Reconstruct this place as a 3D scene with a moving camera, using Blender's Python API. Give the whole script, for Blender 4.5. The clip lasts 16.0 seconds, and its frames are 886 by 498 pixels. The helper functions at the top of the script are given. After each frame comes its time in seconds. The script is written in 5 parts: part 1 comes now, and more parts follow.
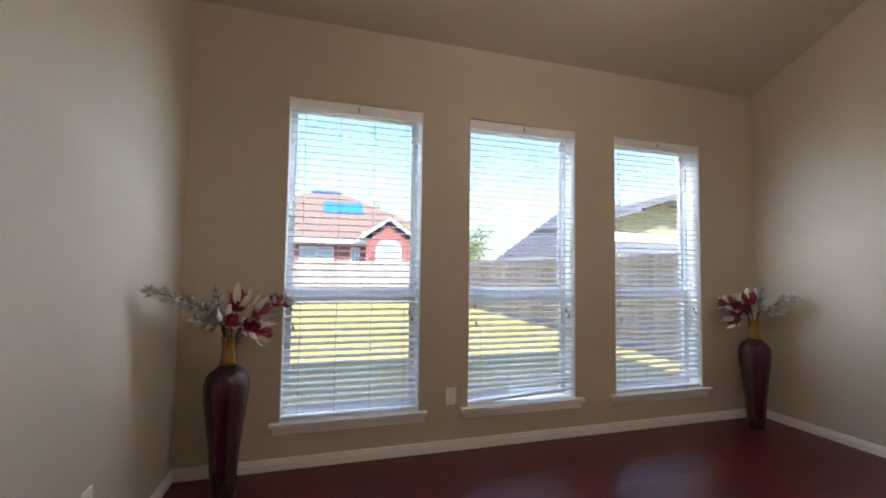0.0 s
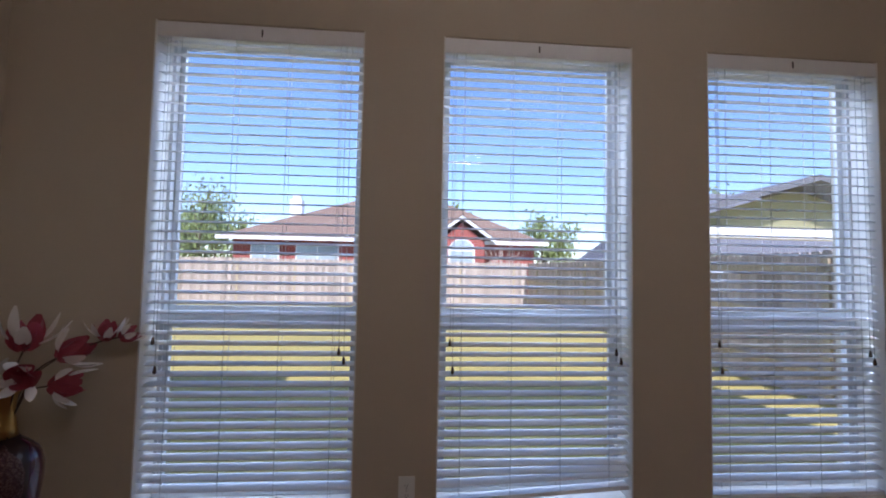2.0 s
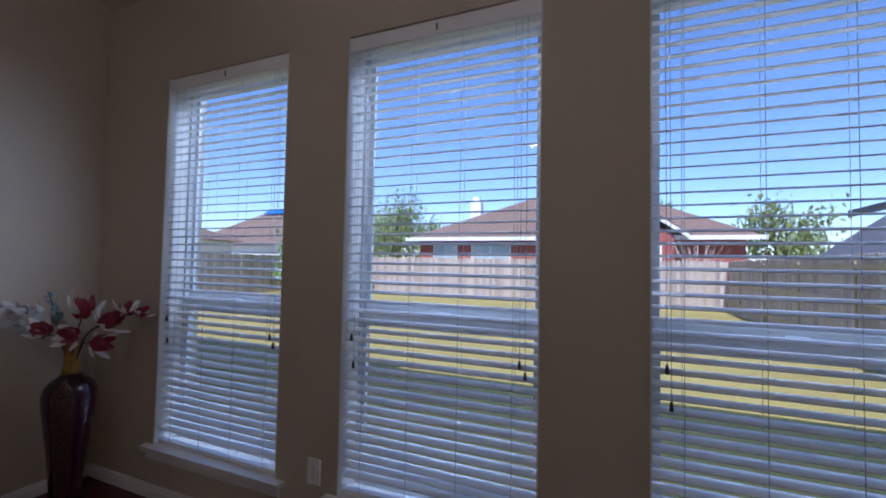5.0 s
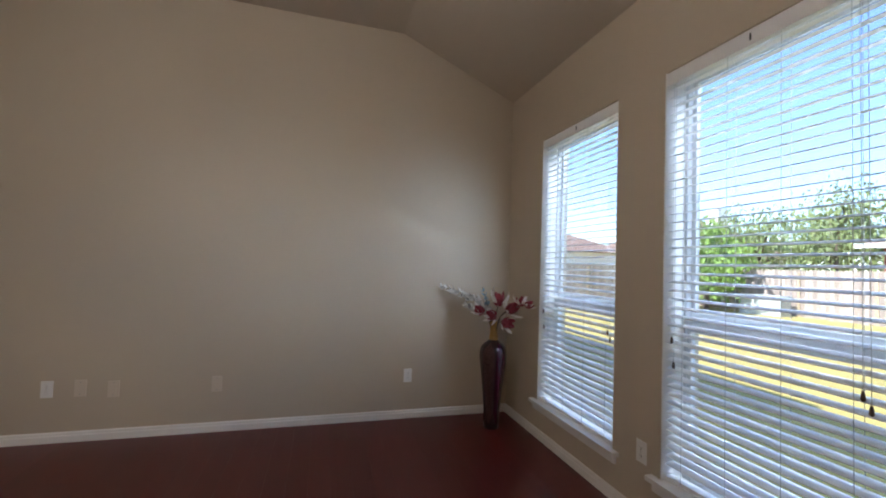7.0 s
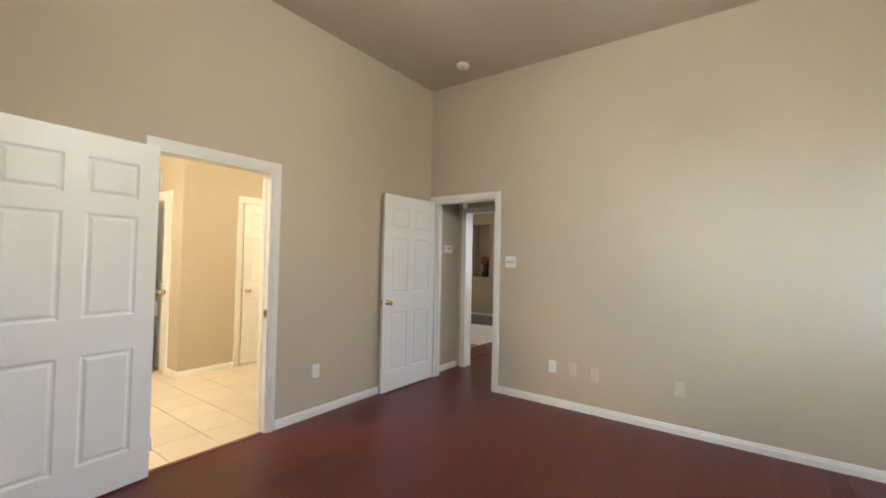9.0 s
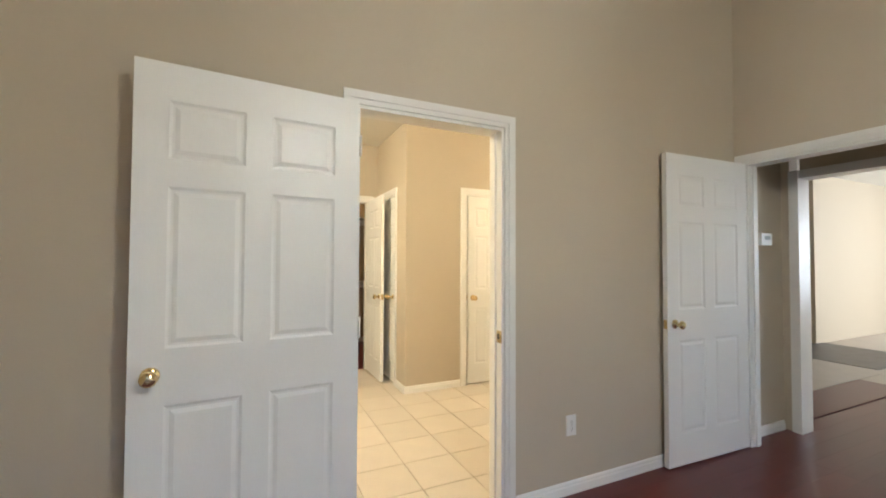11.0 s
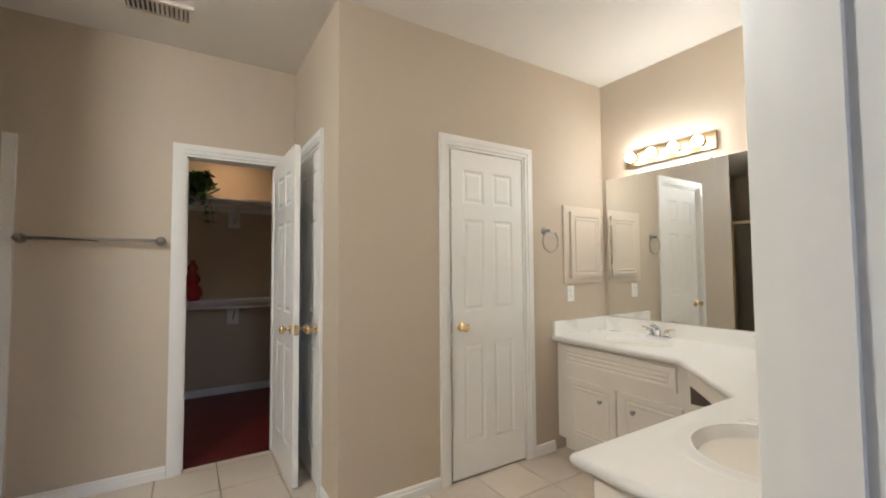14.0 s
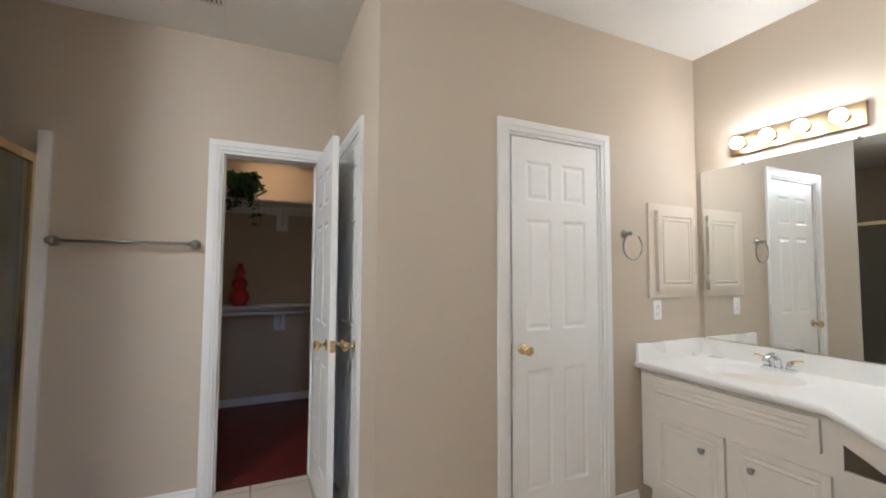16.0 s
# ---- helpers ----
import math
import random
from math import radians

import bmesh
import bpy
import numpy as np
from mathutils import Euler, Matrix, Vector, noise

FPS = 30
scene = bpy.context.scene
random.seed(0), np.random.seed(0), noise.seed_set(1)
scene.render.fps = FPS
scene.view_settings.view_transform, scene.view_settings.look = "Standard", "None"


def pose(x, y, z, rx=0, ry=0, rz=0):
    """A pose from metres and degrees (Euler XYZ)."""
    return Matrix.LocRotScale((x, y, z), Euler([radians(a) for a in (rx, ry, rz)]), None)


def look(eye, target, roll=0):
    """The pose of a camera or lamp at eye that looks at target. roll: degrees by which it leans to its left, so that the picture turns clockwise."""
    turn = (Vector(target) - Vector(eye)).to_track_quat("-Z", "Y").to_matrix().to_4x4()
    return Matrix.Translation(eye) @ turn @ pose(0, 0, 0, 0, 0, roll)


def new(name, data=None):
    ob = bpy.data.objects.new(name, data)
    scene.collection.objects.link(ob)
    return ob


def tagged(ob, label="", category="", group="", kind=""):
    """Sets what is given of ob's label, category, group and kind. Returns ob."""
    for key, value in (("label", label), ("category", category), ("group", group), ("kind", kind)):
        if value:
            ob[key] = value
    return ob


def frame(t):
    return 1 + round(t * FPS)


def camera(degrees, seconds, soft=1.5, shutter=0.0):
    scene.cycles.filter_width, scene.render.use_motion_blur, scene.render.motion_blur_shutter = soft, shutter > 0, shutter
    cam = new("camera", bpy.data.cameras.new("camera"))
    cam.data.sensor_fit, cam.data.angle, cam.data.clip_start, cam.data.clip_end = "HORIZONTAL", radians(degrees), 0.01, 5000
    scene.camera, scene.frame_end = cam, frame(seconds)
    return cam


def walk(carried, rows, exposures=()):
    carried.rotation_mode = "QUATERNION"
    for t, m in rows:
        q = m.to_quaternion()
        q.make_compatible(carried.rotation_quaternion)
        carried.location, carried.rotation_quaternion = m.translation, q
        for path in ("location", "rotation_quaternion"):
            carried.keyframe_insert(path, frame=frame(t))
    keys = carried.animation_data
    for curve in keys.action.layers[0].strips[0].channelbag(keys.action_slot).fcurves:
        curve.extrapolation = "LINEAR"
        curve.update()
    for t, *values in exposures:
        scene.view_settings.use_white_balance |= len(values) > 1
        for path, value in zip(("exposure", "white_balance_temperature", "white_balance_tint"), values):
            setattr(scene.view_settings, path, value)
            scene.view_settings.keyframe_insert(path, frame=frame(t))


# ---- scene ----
cam = camera(94.3, 16.0, soft=1.9)
PATH = [
    (0, (0.817, -2.798, 1.25), (1.375, -0.88, 1.355), 0.8),
    (0.5, (1.034, -2.545, 1.292), (1.492, -0.601, 1.382), 0.9),
    (1, (1.252, -2.265, 1.299), (1.624, -0.302, 1.385), 0.9),
    (1.5, (1.479, -2.016, 1.311), (1.739, -0.035, 1.399), 1.0),
    (2, (1.705, -1.809, 1.319), (1.852, 0.183, 1.415), 1.1),
    (2.5, (1.93, -1.682, 1.36), (1.962, 0.316, 1.433), 1.3),
    (3, (2.142, -1.684, 1.393), (2.045, 0.313, 1.437), 1.2),
    (5.5, (3.155, -1.539, 1.315), (2.088, 0.15, 1.417), 1.4),
    (6, (3.318, -1.614, 1.309), (1.906, -0.2, 1.406), 1.6),
    (6.5, (3.411, -1.682, 1.351), (1.71, -0.633, 1.429), 1.7),
    (7, (3.543, -1.678, 1.329), (1.623, -1.122, 1.408), 2.0),
    (7.5, (3.681, -1.767, 1.355), (1.683, -1.705, 1.423), 1.9),
    (8, (3.797, -1.835, 1.411), (1.841, -2.25, 1.457), 1.7),
    (8.5, (3.804, -1.838, 1.392), (2.002, -2.704, 1.438), 1.5),
    (9, (3.847, -2.028, 1.375), (2.227, -3.2, 1.424), 1.2),
    (9.5, (3.748, -2.161, 1.366), (2.364, -3.604, 1.41), 1.0),
    (10, (3.63, -2.443, 1.353), (2.468, -4.071, 1.399), 0.7),
    (12.5, (2.717, -4.212, 1.314), (2.042, -6.094, 1.371), 0.0),
    (13, (2.669, -4.521, 1.349), (1.899, -6.366, 1.397), -0.1),
    (13.5, (2.588, -4.772, 1.299), (1.671, -6.548, 1.373), -0.3),
    (14, (2.519, -4.95, 1.289), (1.462, -6.646, 1.378), -0.4),
    (14.5, (2.485, -5.073, 1.3), (1.34, -6.71, 1.4), -0.4),
    (15, (2.445, -5.154, 1.308), (1.299, -6.79, 1.412), -0.3),
    (15.5, (2.348, -5.202, 1.307), (1.324, -6.917, 1.419), -0.1),
    (16, (2.334, -5.291, 1.317), (1.508, -7.109, 1.425), 0.3),
]
EXPOSURES = [(0.0, 2.35, 6400, 16), (1.5, 1.75, 6100, 22), (3.0, 1.15, 5500, 23), (5.5, 1.05, 5400, 23), (6.5, 1.65, 5600, 17), (7.2, 2.35, 6150, 14), (8.0, 3.1, 6200, 10), (8.5, 3.4, 6150, 7), (10.0, 3.5, 5900, 5),
             (12.5, 2.85, 5600, 3), (13.3, 2.75, 5150, 6), (14.2, 2.55, 4600, 11), (16.0, 2.6, 4400, 12)]
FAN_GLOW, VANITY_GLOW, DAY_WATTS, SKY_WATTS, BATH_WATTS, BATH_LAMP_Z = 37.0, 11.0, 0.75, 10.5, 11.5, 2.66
walk(cam, [(t, look(eye, target, roll)) for t, eye, target, roll in PATH], EXPOSURES)

# ---- world and light ----
world = bpy.data.worlds.new("world")
scene.world = world
world.use_nodes = True
SUN_ELEVATION, SUN_AZIMUTH = radians(50), radians(174)   # azimuth from +y, clockwise seen from above
wn = world.node_tree.nodes
sky = wn.new("ShaderNodeTexSky")
sky.sky_type = "NISHITA"
sky.sun_disc = False
sky.sun_elevation, sky.sun_rotation = SUN_ELEVATION, SUN_AZIMUTH
sky.air_density, sky.dust_density, sky.ozone_density = 1.0, 0.1, 3.0
wn["Background"].inputs["Strength"].default_value = 0.105
world.node_tree.links.new(sky.outputs[0], wn["Background"].inputs["Color"])

sun_data = bpy.data.lights.new("sun", "SUN")
sun_data.energy, sun_data.angle, sun_data.color = 3.2, radians(0.5), (1.0, 0.95, 0.87)
sun_from = Vector((math.sin(SUN_AZIMUTH) * math.cos(SUN_ELEVATION), math.cos(SUN_AZIMUTH) * math.cos(SUN_ELEVATION), math.sin(SUN_ELEVATION)))
sun = new("sun", sun_data)
sun.matrix_world = look(sun_from * 40, (0, 0, 0))

WINDOWS = [(0.578, 1.472), (1.826, 2.711), (3.078, 3.962)]
SILL_Z, HEAD_Z = 0.287, 2.372


# daylight coming in slantwise through the window openings onto the side walls
for x, y, tx, ty, watts, cone in ((1.455, 0.004, 0.0, -0.75, DAY_WATTS, 62), (2.694, 0.004, 0.0, -2.1, DAY_WATTS * 0.4, 34), (3.10, 0.004, 4.59, -0.75, DAY_WATTS, 62), (3.945, 0.004, 0.0, -3.1, DAY_WATTS * 0.45, 44)):
    d = bpy.data.lights.new("window_daylight", "AREA")
    d.shape, d.size, d.size_y, d.spread = "RECTANGLE", 0.10, 1.9, radians(cone)
    d.energy, d.color = watts, (0.66, 0.83, 1.0)
    new("window_daylight", d).matrix_world = look((x, y, 1.36), (tx, ty, 0.95))
# skylight falling in under the eave through each window opening
for a, b in WINDOWS:
    d = bpy.data.lights.new("window_skylight", "AREA")
    d.shape, d.size, d.size_y = "RECTANGLE", b - a, 0.45
    d.energy, d.color = SKY_WATTS, (0.70, 0.86, 1.0)
    new("window_skylight", d).matrix_world = look(((a + b) / 2, 0.75, 2.98), ((a + b) / 2, 0.02, 0.8))
LAMP_COLORS = {"tub_fill_lamp": (1.0, 0.81, 0.54), "closet_ceiling_lamp": (1.0, 0.54, 0.20), "far_room_fill": (0.93, 0.95, 1.0)}
# an unseen lamp added over the bathtub to brighten the bathroom, the bulb inside the closet, and fill light in the room
# beyond the hall
# both far-room lamps are added to brighten the hall; its walls hold no window
for name, eye, target, w, h, watts in (("tub_fill_lamp", (3.75, -6.15, BATH_LAMP_Z), (2.2, -7.0, 0.6), 0.5, 0.5, BATH_WATTS), ("closet_ceiling_lamp", (2.2, -9.42, 2.52), (2.2, -9.5, 0.0), 0.2, 0.2, 0.65), ("far_room_fill", (-8.45, -3.6, 1.5), (0, -4.4, 0.9), 2.6, 1.8, 22), ("far_room_fill", (-6.5, -1.55, 1.5), (-5.5, -8, 1.0), 2.4, 1.6, 22)):
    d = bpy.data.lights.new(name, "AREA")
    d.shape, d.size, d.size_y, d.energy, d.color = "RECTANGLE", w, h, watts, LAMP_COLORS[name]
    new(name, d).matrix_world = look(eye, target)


# ---- materials ----
def nodes_of(name):
    m = bpy.data.materials.new(name)
    m.use_nodes = True
    nt = m.node_tree
    return m, nt, nt.nodes["Principled BSDF"]


def surface(name, color, rough=0.6, metal=0.0, vary=0.06, scale=3.0, grain=60.0, bump=0.05, per_object=0.0, spec=0.5, coat=0.0, stretch=(1, 1, 1)):
    """A painted or plain surface: cloudy variation, fine grain, light relief."""
    m, nt, p = nodes_of(name)
    n, link = nt.nodes, nt.links
    tc = n.new("ShaderNodeTexCoord")
    mp = n.new("ShaderNodeMapping")
    mp.inputs["Scale"].default_value = stretch
    link.new(tc.outputs["Object"], mp.inputs["Vector"])
    big, fine = n.new("ShaderNodeTexNoise"), n.new("ShaderNodeTexNoise")
    big.inputs["Scale"].default_value, big.inputs["Detail"].default_value = scale, 4
    fine.inputs["Scale"].default_value, fine.inputs["Detail"].default_value = grain, 3
    for x in (big, fine):
        link.new(mp.outputs[0], x.inputs["Vector"])
    hsv = n.new("ShaderNodeHueSaturation")
    hsv.inputs["Color"].default_value = (*color, 1)
    add = n.new("ShaderNodeMath")
    add.operation = "MULTIPLY_ADD"
    link.new(big.outputs[0], add.inputs[0])
    add.inputs[1].default_value, add.inputs[2].default_value = vary * 2, 1 - vary
    val = n.new("ShaderNodeMath")
    val.operation = "MULTIPLY_ADD"
    link.new(fine.outputs[0], val.inputs[0])
    val.inputs[1].default_value = vary
    link.new(add.outputs[0], val.inputs[2])
    last = val
    if per_object:
        oi = n.new("ShaderNodeObjectInfo")
        pm = n.new("ShaderNodeMath")
        pm.operation = "MULTIPLY_ADD"
        link.new(oi.outputs["Random"], pm.inputs[0])
        pm.inputs[1].default_value, pm.inputs[2].default_value = per_object * 2, 1 - per_object
        mul = n.new("ShaderNodeMath")
        mul.operation = "MULTIPLY"
        link.new(pm.outputs[0], mul.inputs[0])
        link.new(val.outputs[0], mul.inputs[1])
        last = mul
    link.new(last.outputs[0], hsv.inputs["Value"])
    link.new(hsv.outputs[0], p.inputs["Base Color"])
    p.inputs["Metallic"].default_value = metal
    p.inputs["Specular IOR Level"].default_value = spec
    p.inputs["Coat Weight"].default_value = coat
    rr = n.new("ShaderNodeMath")
    rr.operation = "MULTIPLY_ADD"
    link.new(big.outputs[0], rr.inputs[0])
    rr.inputs[1].default_value, rr.inputs[2].default_value = 0.16, max(0.02, rough - 0.08)
    link.new(rr.outputs[0], p.inputs["Roughness"])
    if bump:
        b = n.new("ShaderNodeBump")
        b.inputs["Strength"].default_value, b.inputs["Distance"].default_value = bump, 0.01
        link.new(fine.outputs[0], b.inputs["Height"])
        link.new(b.outputs[0], p.inputs["Normal"])
    return m


def board(name, dark, light, rough, along=0, ring=14.0, per_object=0.25, bump=0.04, coat=0.0):
    """Wood with grain along one axis (0 x, 1 y, 2 z), each piece its own tone."""
    m, nt, p = nodes_of(name)
    n, link = nt.nodes, nt.links
    tc, mp, oi = n.new("ShaderNodeTexCoord"), n.new("ShaderNodeMapping"), n.new("ShaderNodeObjectInfo")
    s = [ring, ring, ring]
    s[along] = ring * 0.06
    mp.inputs["Scale"].default_value = s
    link.new(tc.outputs["Object"], mp.inputs["Vector"])
    off = n.new("ShaderNodeVectorMath")
    off.operation = "ADD"
    sc = n.new("ShaderNodeMath")
    sc.operation = "MULTIPLY"
    link.new(oi.outputs["Random"], sc.inputs[0])
    sc.inputs[1].default_value = 37.0
    link.new(mp.outputs[0], off.inputs[0])
    link.new(sc.outputs[0], off.inputs[1])
    big, fine = n.new("ShaderNodeTexNoise"), n.new("ShaderNodeTexNoise")
    big.inputs["Scale"].default_value, big.inputs["Detail"].default_value, big.inputs["Distortion"].default_value = 0.6, 5, 1.2
    fine.inputs["Scale"].default_value, fine.inputs["Detail"].default_value = 5.0, 4
    for x in (big, fine):
        link.new(off.outputs[0], x.inputs["Vector"])
    mix = n.new("ShaderNodeMath")
    mix.operation = "MULTIPLY_ADD"
    link.new(fine.outputs[0], mix.inputs[0])
    mix.inputs[1].default_value = 0.5
    link.new(big.outputs[0], mix.inputs[2])
    ramp = n.new("ShaderNodeValToRGB")
    ramp.color_ramp.elements[0].position, ramp.color_ramp.elements[0].color = 0.45, (*dark, 1)
    ramp.color_ramp.elements[1].position, ramp.color_ramp.elements[1].color = 1.0, (*light, 1)
    link.new(mix.outputs[0], ramp.inputs[0])
    hsv, pm = n.new("ShaderNodeHueSaturation"), n.new("ShaderNodeMath")
    pm.operation = "MULTIPLY_ADD"
    link.new(oi.outputs["Random"], pm.inputs[0])
    pm.inputs[1].default_value, pm.inputs[2].default_value = per_object * 2, 1 - per_object
    link.new(pm.outputs[0], hsv.inputs["Value"])
    link.new(ramp.outputs[0], hsv.inputs["Color"])
    link.new(hsv.outputs[0], p.inputs["Base Color"])
    p.inputs["Coat Weight"].default_value = coat
    p.inputs["Coat Roughness"].default_value = 0.12
    rr = n.new("ShaderNodeMath")
    rr.operation = "MULTIPLY_ADD"
    link.new(big.outputs[0], rr.inputs[0])
    rr.inputs[1].default_value, rr.inputs[2].default_value = 0.12, rough - 0.06
    link.new(rr.outputs[0], p.inputs["Roughness"])
    b = n.new("ShaderNodeBump")
    b.inputs["Strength"].default_value, b.inputs["Distance"].default_value = bump, 0.005
    link.new(fine.outputs[0], b.inputs["Height"])
    link.new(b.outputs[0], p.inputs["Normal"])
    return m


def glass_pane(name, tint=(0.88, 0.91, 0.945), frost=0.0):
    m = bpy.data.materials.new(name)
    m.use_nodes = True
    nt = m.node_tree
    nt.nodes.remove(nt.nodes["Principled BSDF"])
    tr, gl, mix, lw, pw, sc = (nt.nodes.new(k) for k in ("ShaderNodeBsdfTransparent", "ShaderNodeBsdfGlossy", "ShaderNodeMixShader", "ShaderNodeLayerWeight", "ShaderNodeMath", "ShaderNodeMath"))
    tr.inputs[0].default_value = (*tint, 1)
    gl.inputs["Roughness"].default_value = frost
    pw.operation, sc.operation = "POWER", "MULTIPLY_ADD"
    lw.inputs[0].default_value = 0.5
    nt.links.new(lw.outputs["Facing"], pw.inputs[0])
    pw.inputs[1].default_value = 4.0
    nt.links.new(pw.outputs[0], sc.inputs[0])
    sc.inputs[1].default_value, sc.inputs[2].default_value = 0.6, 0.03
    nt.links.new(sc.outputs[0], mix.inputs[0])
    nt.links.new(tr.outputs[0], mix.inputs[1])
    nt.links.new(gl.outputs[0], mix.inputs[2])
    nt.links.new(mix.outputs[0], nt.nodes["Material Output"].inputs[0])
    return m


def glow(name, color, strength):
    m, nt, p = nodes_of(name)
    p.inputs["Base Color"].default_value = (0.9, 0.88, 0.82, 1)
    p.inputs["Emission Color"].default_value = (*color, 1)
    p.inputs["Emission Strength"].default_value = strength
    return m


WALL = surface("wall_paint", (0.532, 0.454, 0.344), 0.62, vary=0.03, scale=1.2, grain=180, bump=0.08, spec=0.3)
CEIL = surface("ceiling_paint", (0.50, 0.43, 0.335), 0.9, vary=0.03, scale=1.5, grain=140, bump=0.15, spec=0.2)
BCEIL = surface("bathroom_ceiling_paint", (0.78, 0.75, 0.69), 0.9, vary=0.02, scale=1.5, grain=140, bump=0.12, spec=0.2)
TRIM = surface("white_trim_paint", (0.80, 0.78, 0.74), 0.32, vary=0.03, scale=4, grain=40, bump=0.03)
DOORW = surface("white_door_paint", (0.82, 0.80, 0.76), 0.34, vary=0.02, scale=3, grain=120, bump=0.03, stretch=(1, 1, 0.4))
CABW = surface("cream_cabinet_paint", (0.76, 0.70, 0.60), 0.35, vary=0.04, scale=5, grain=40, bump=0.03)
VINYL = surface("white_vinyl", (0.74, 0.76, 0.78), 0.4, vary=0.02, bump=0.0)
SLAT = surface("blind_slat_white", (0.87, 0.87, 0.87), 0.38, vary=0.03, scale=6, grain=30, bump=0.0, per_object=0.03)
CORD = surface("blind_cord", (0.55, 0.55, 0.54), 0.8, bump=0.0)
TASSEL = board("tassel_wood", (0.05, 0.03, 0.02), (0.12, 0.07, 0.04), 0.4, 2)
PLASTIC = surface("white_plastic", (0.82, 0.81, 0.78), 0.3, vary=0.01, bump=0.0)
ALMOND = surface("almond_plastic", (0.62, 0.54, 0.43), 0.35, vary=0.01, bump=0.0)
SLOT = surface("dark_slot", (0.03, 0.03, 0.03), 0.6, bump=0.0)
WOODFLOOR = board("cherry_floor", (0.088, 0.010, 0.010), (0.104, 0.013, 0.012), 0.25, 0, 16, 0.07, 0.003, 0.0)
for socket in (WOODFLOOR.node_tree.nodes["Principled BSDF"].inputs["Roughness"], WOODFLOOR.node_tree.nodes["Principled BSDF"].inputs["Normal"]):
    WOODFLOOR.node_tree.links.remove(socket.links[0])
WOODFLOOR.node_tree.nodes["Principled BSDF"].inputs["Roughness"].default_value = 0.34
GAP = surface("floor_gap", (0.02, 0.006, 0.005), 0.6, bump=0.0)
TILE = surface("beige_floor_tile", (0.60, 0.52, 0.42), 0.36, vary=0.08, scale=7, grain=50, bump=0.02, per_object=0.04)
GROUT = surface("grout", (0.34, 0.28, 0.22), 0.9, vary=0.1, bump=0.1)
WTILE = surface("white_wall_tile", (0.80, 0.78, 0.74), 0.15, vary=0.02, bump=0.0, per_object=0.02)
CARPET = surface("beige_carpet", (0.50, 0.44, 0.37), 0.95, vary=0.1, scale=5, grain=300, bump=0.4)
DARKTILE = surface("dark_entry_tile", (0.06, 0.05, 0.05), 0.4, vary=0.2, scale=6, bump=0.03)
SATINBRASS = surface("satin_brass", (0.27, 0.19, 0.095), 0.42, 1.0, vary=0.05, bump=0.0)
BRASS = surface("polished_brass", (0.72, 0.56, 0.29), 0.14, 1.0, vary=0.05, bump=0.0)
CHROME = surface("chrome", (0.75, 0.76, 0.78), 0.1, 1.0, vary=0.02, bump=0.0)
NICKEL = surface("brushed_nickel", (0.36, 0.345, 0.32), 0.3, 1.0, vary=0.04, bump=0.0)
MIRROR = surface("mirror_silver", (0.88, 0.90, 0.88), 0.0, 1.0, vary=0.0, bump=0.0)
MIRROR.node_tree.nodes["Principled BSDF"].inputs["Roughness"].default_value = 0.0
for l in list(MIRROR.node_tree.nodes["Principled BSDF"].inputs["Roughness"].links):
    MIRROR.node_tree.links.remove(l)
MARBLE = surface("cultured_marble", (0.86, 0.84, 0.80), 0.30, vary=0.03, scale=2.5, grain=12, bump=0.0, coat=0.08)
GLASS = glass_pane("window_glass")
SHOWERGLASS = glass_pane("shower_glass", (0.80, 0.82, 0.80), 0.15)
BULB = glow("lit_bulb", (1.0, 0.80, 0.54), VANITY_GLOW)
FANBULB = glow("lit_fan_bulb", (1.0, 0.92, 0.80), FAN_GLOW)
SHADEGLASS = glass_pane("white_shade_glass", (0.85, 0.84, 0.80), 0.3)
DARKIN = surface("dark_void", (0.10, 0.085, 0.07), 0.9, bump=0.0)

GRASS = surface("lawn", (0.31, 0.25, 0.07), 0.95, vary=0.28, scale=0.8, grain=25, bump=0.6)
FENCE = board("fence_board", (0.30, 0.24, 0.19), (0.52, 0.44, 0.36), 0.85, 2, 12, 0.22, 0.15)
POSTW = board("fence_post_wood", (0.34, 0.27, 0.17), (0.55, 0.45, 0.29), 0.85, 2, 12, 0.1, 0.15)
SHINGLE = surface("brown_shingle", (0.19, 0.125, 0.09), 0.95, vary=0.2, scale=2, grain=14, bump=0.4)
GSHINGLE = surface("grey_shingle", (0.14, 0.14, 0.15), 0.95, vary=0.2, scale=2, grain=14, bump=0.4)
FASCIA = surface("white_fascia", (0.80, 0.80, 0.78), 0.5, vary=0.04)
TARP = surface("blue_tarp", (0.02, 0.16, 0.62), 0.5, vary=0.15, scale=3, grain=20, bump=0.2)
SIDING = surface("olive_siding", (0.27, 0.25, 0.13), 0.8, vary=0.06, bump=0.1)
EXTBRICK = surface("brick_mass", (0.30, 0.09, 0.07), 0.9, vary=0.2, scale=5, grain=40, bump=0.3)
BRICK = surface("red_brick", (0.34, 0.10, 0.075), 0.9, vary=0.15, scale=8, grain=60, bump=0.2, per_object=0.2)
PANEGREY = surface("house_window_glass", (0.35, 0.42, 0.44), 0.12, vary=0.1, bump=0.0)
BARK = surface("bark", (0.10, 0.07, 0.05), 0.95, vary=0.2, grain=30, bump=0.6)
LEAF = surface("tree_leaves", (0.17, 0.21, 0.07), 0.7, vary=0.3, scale=2, grain=9, bump=0.0)
LEAF2 = surface("bush_leaves", (0.15, 0.24, 0.045), 0.7, vary=0.3, scale=2, grain=9, bump=0.0)
BOXGREY = surface("grey_green_plastic", (0.42, 0.45, 0.42), 0.6, vary=0.05)

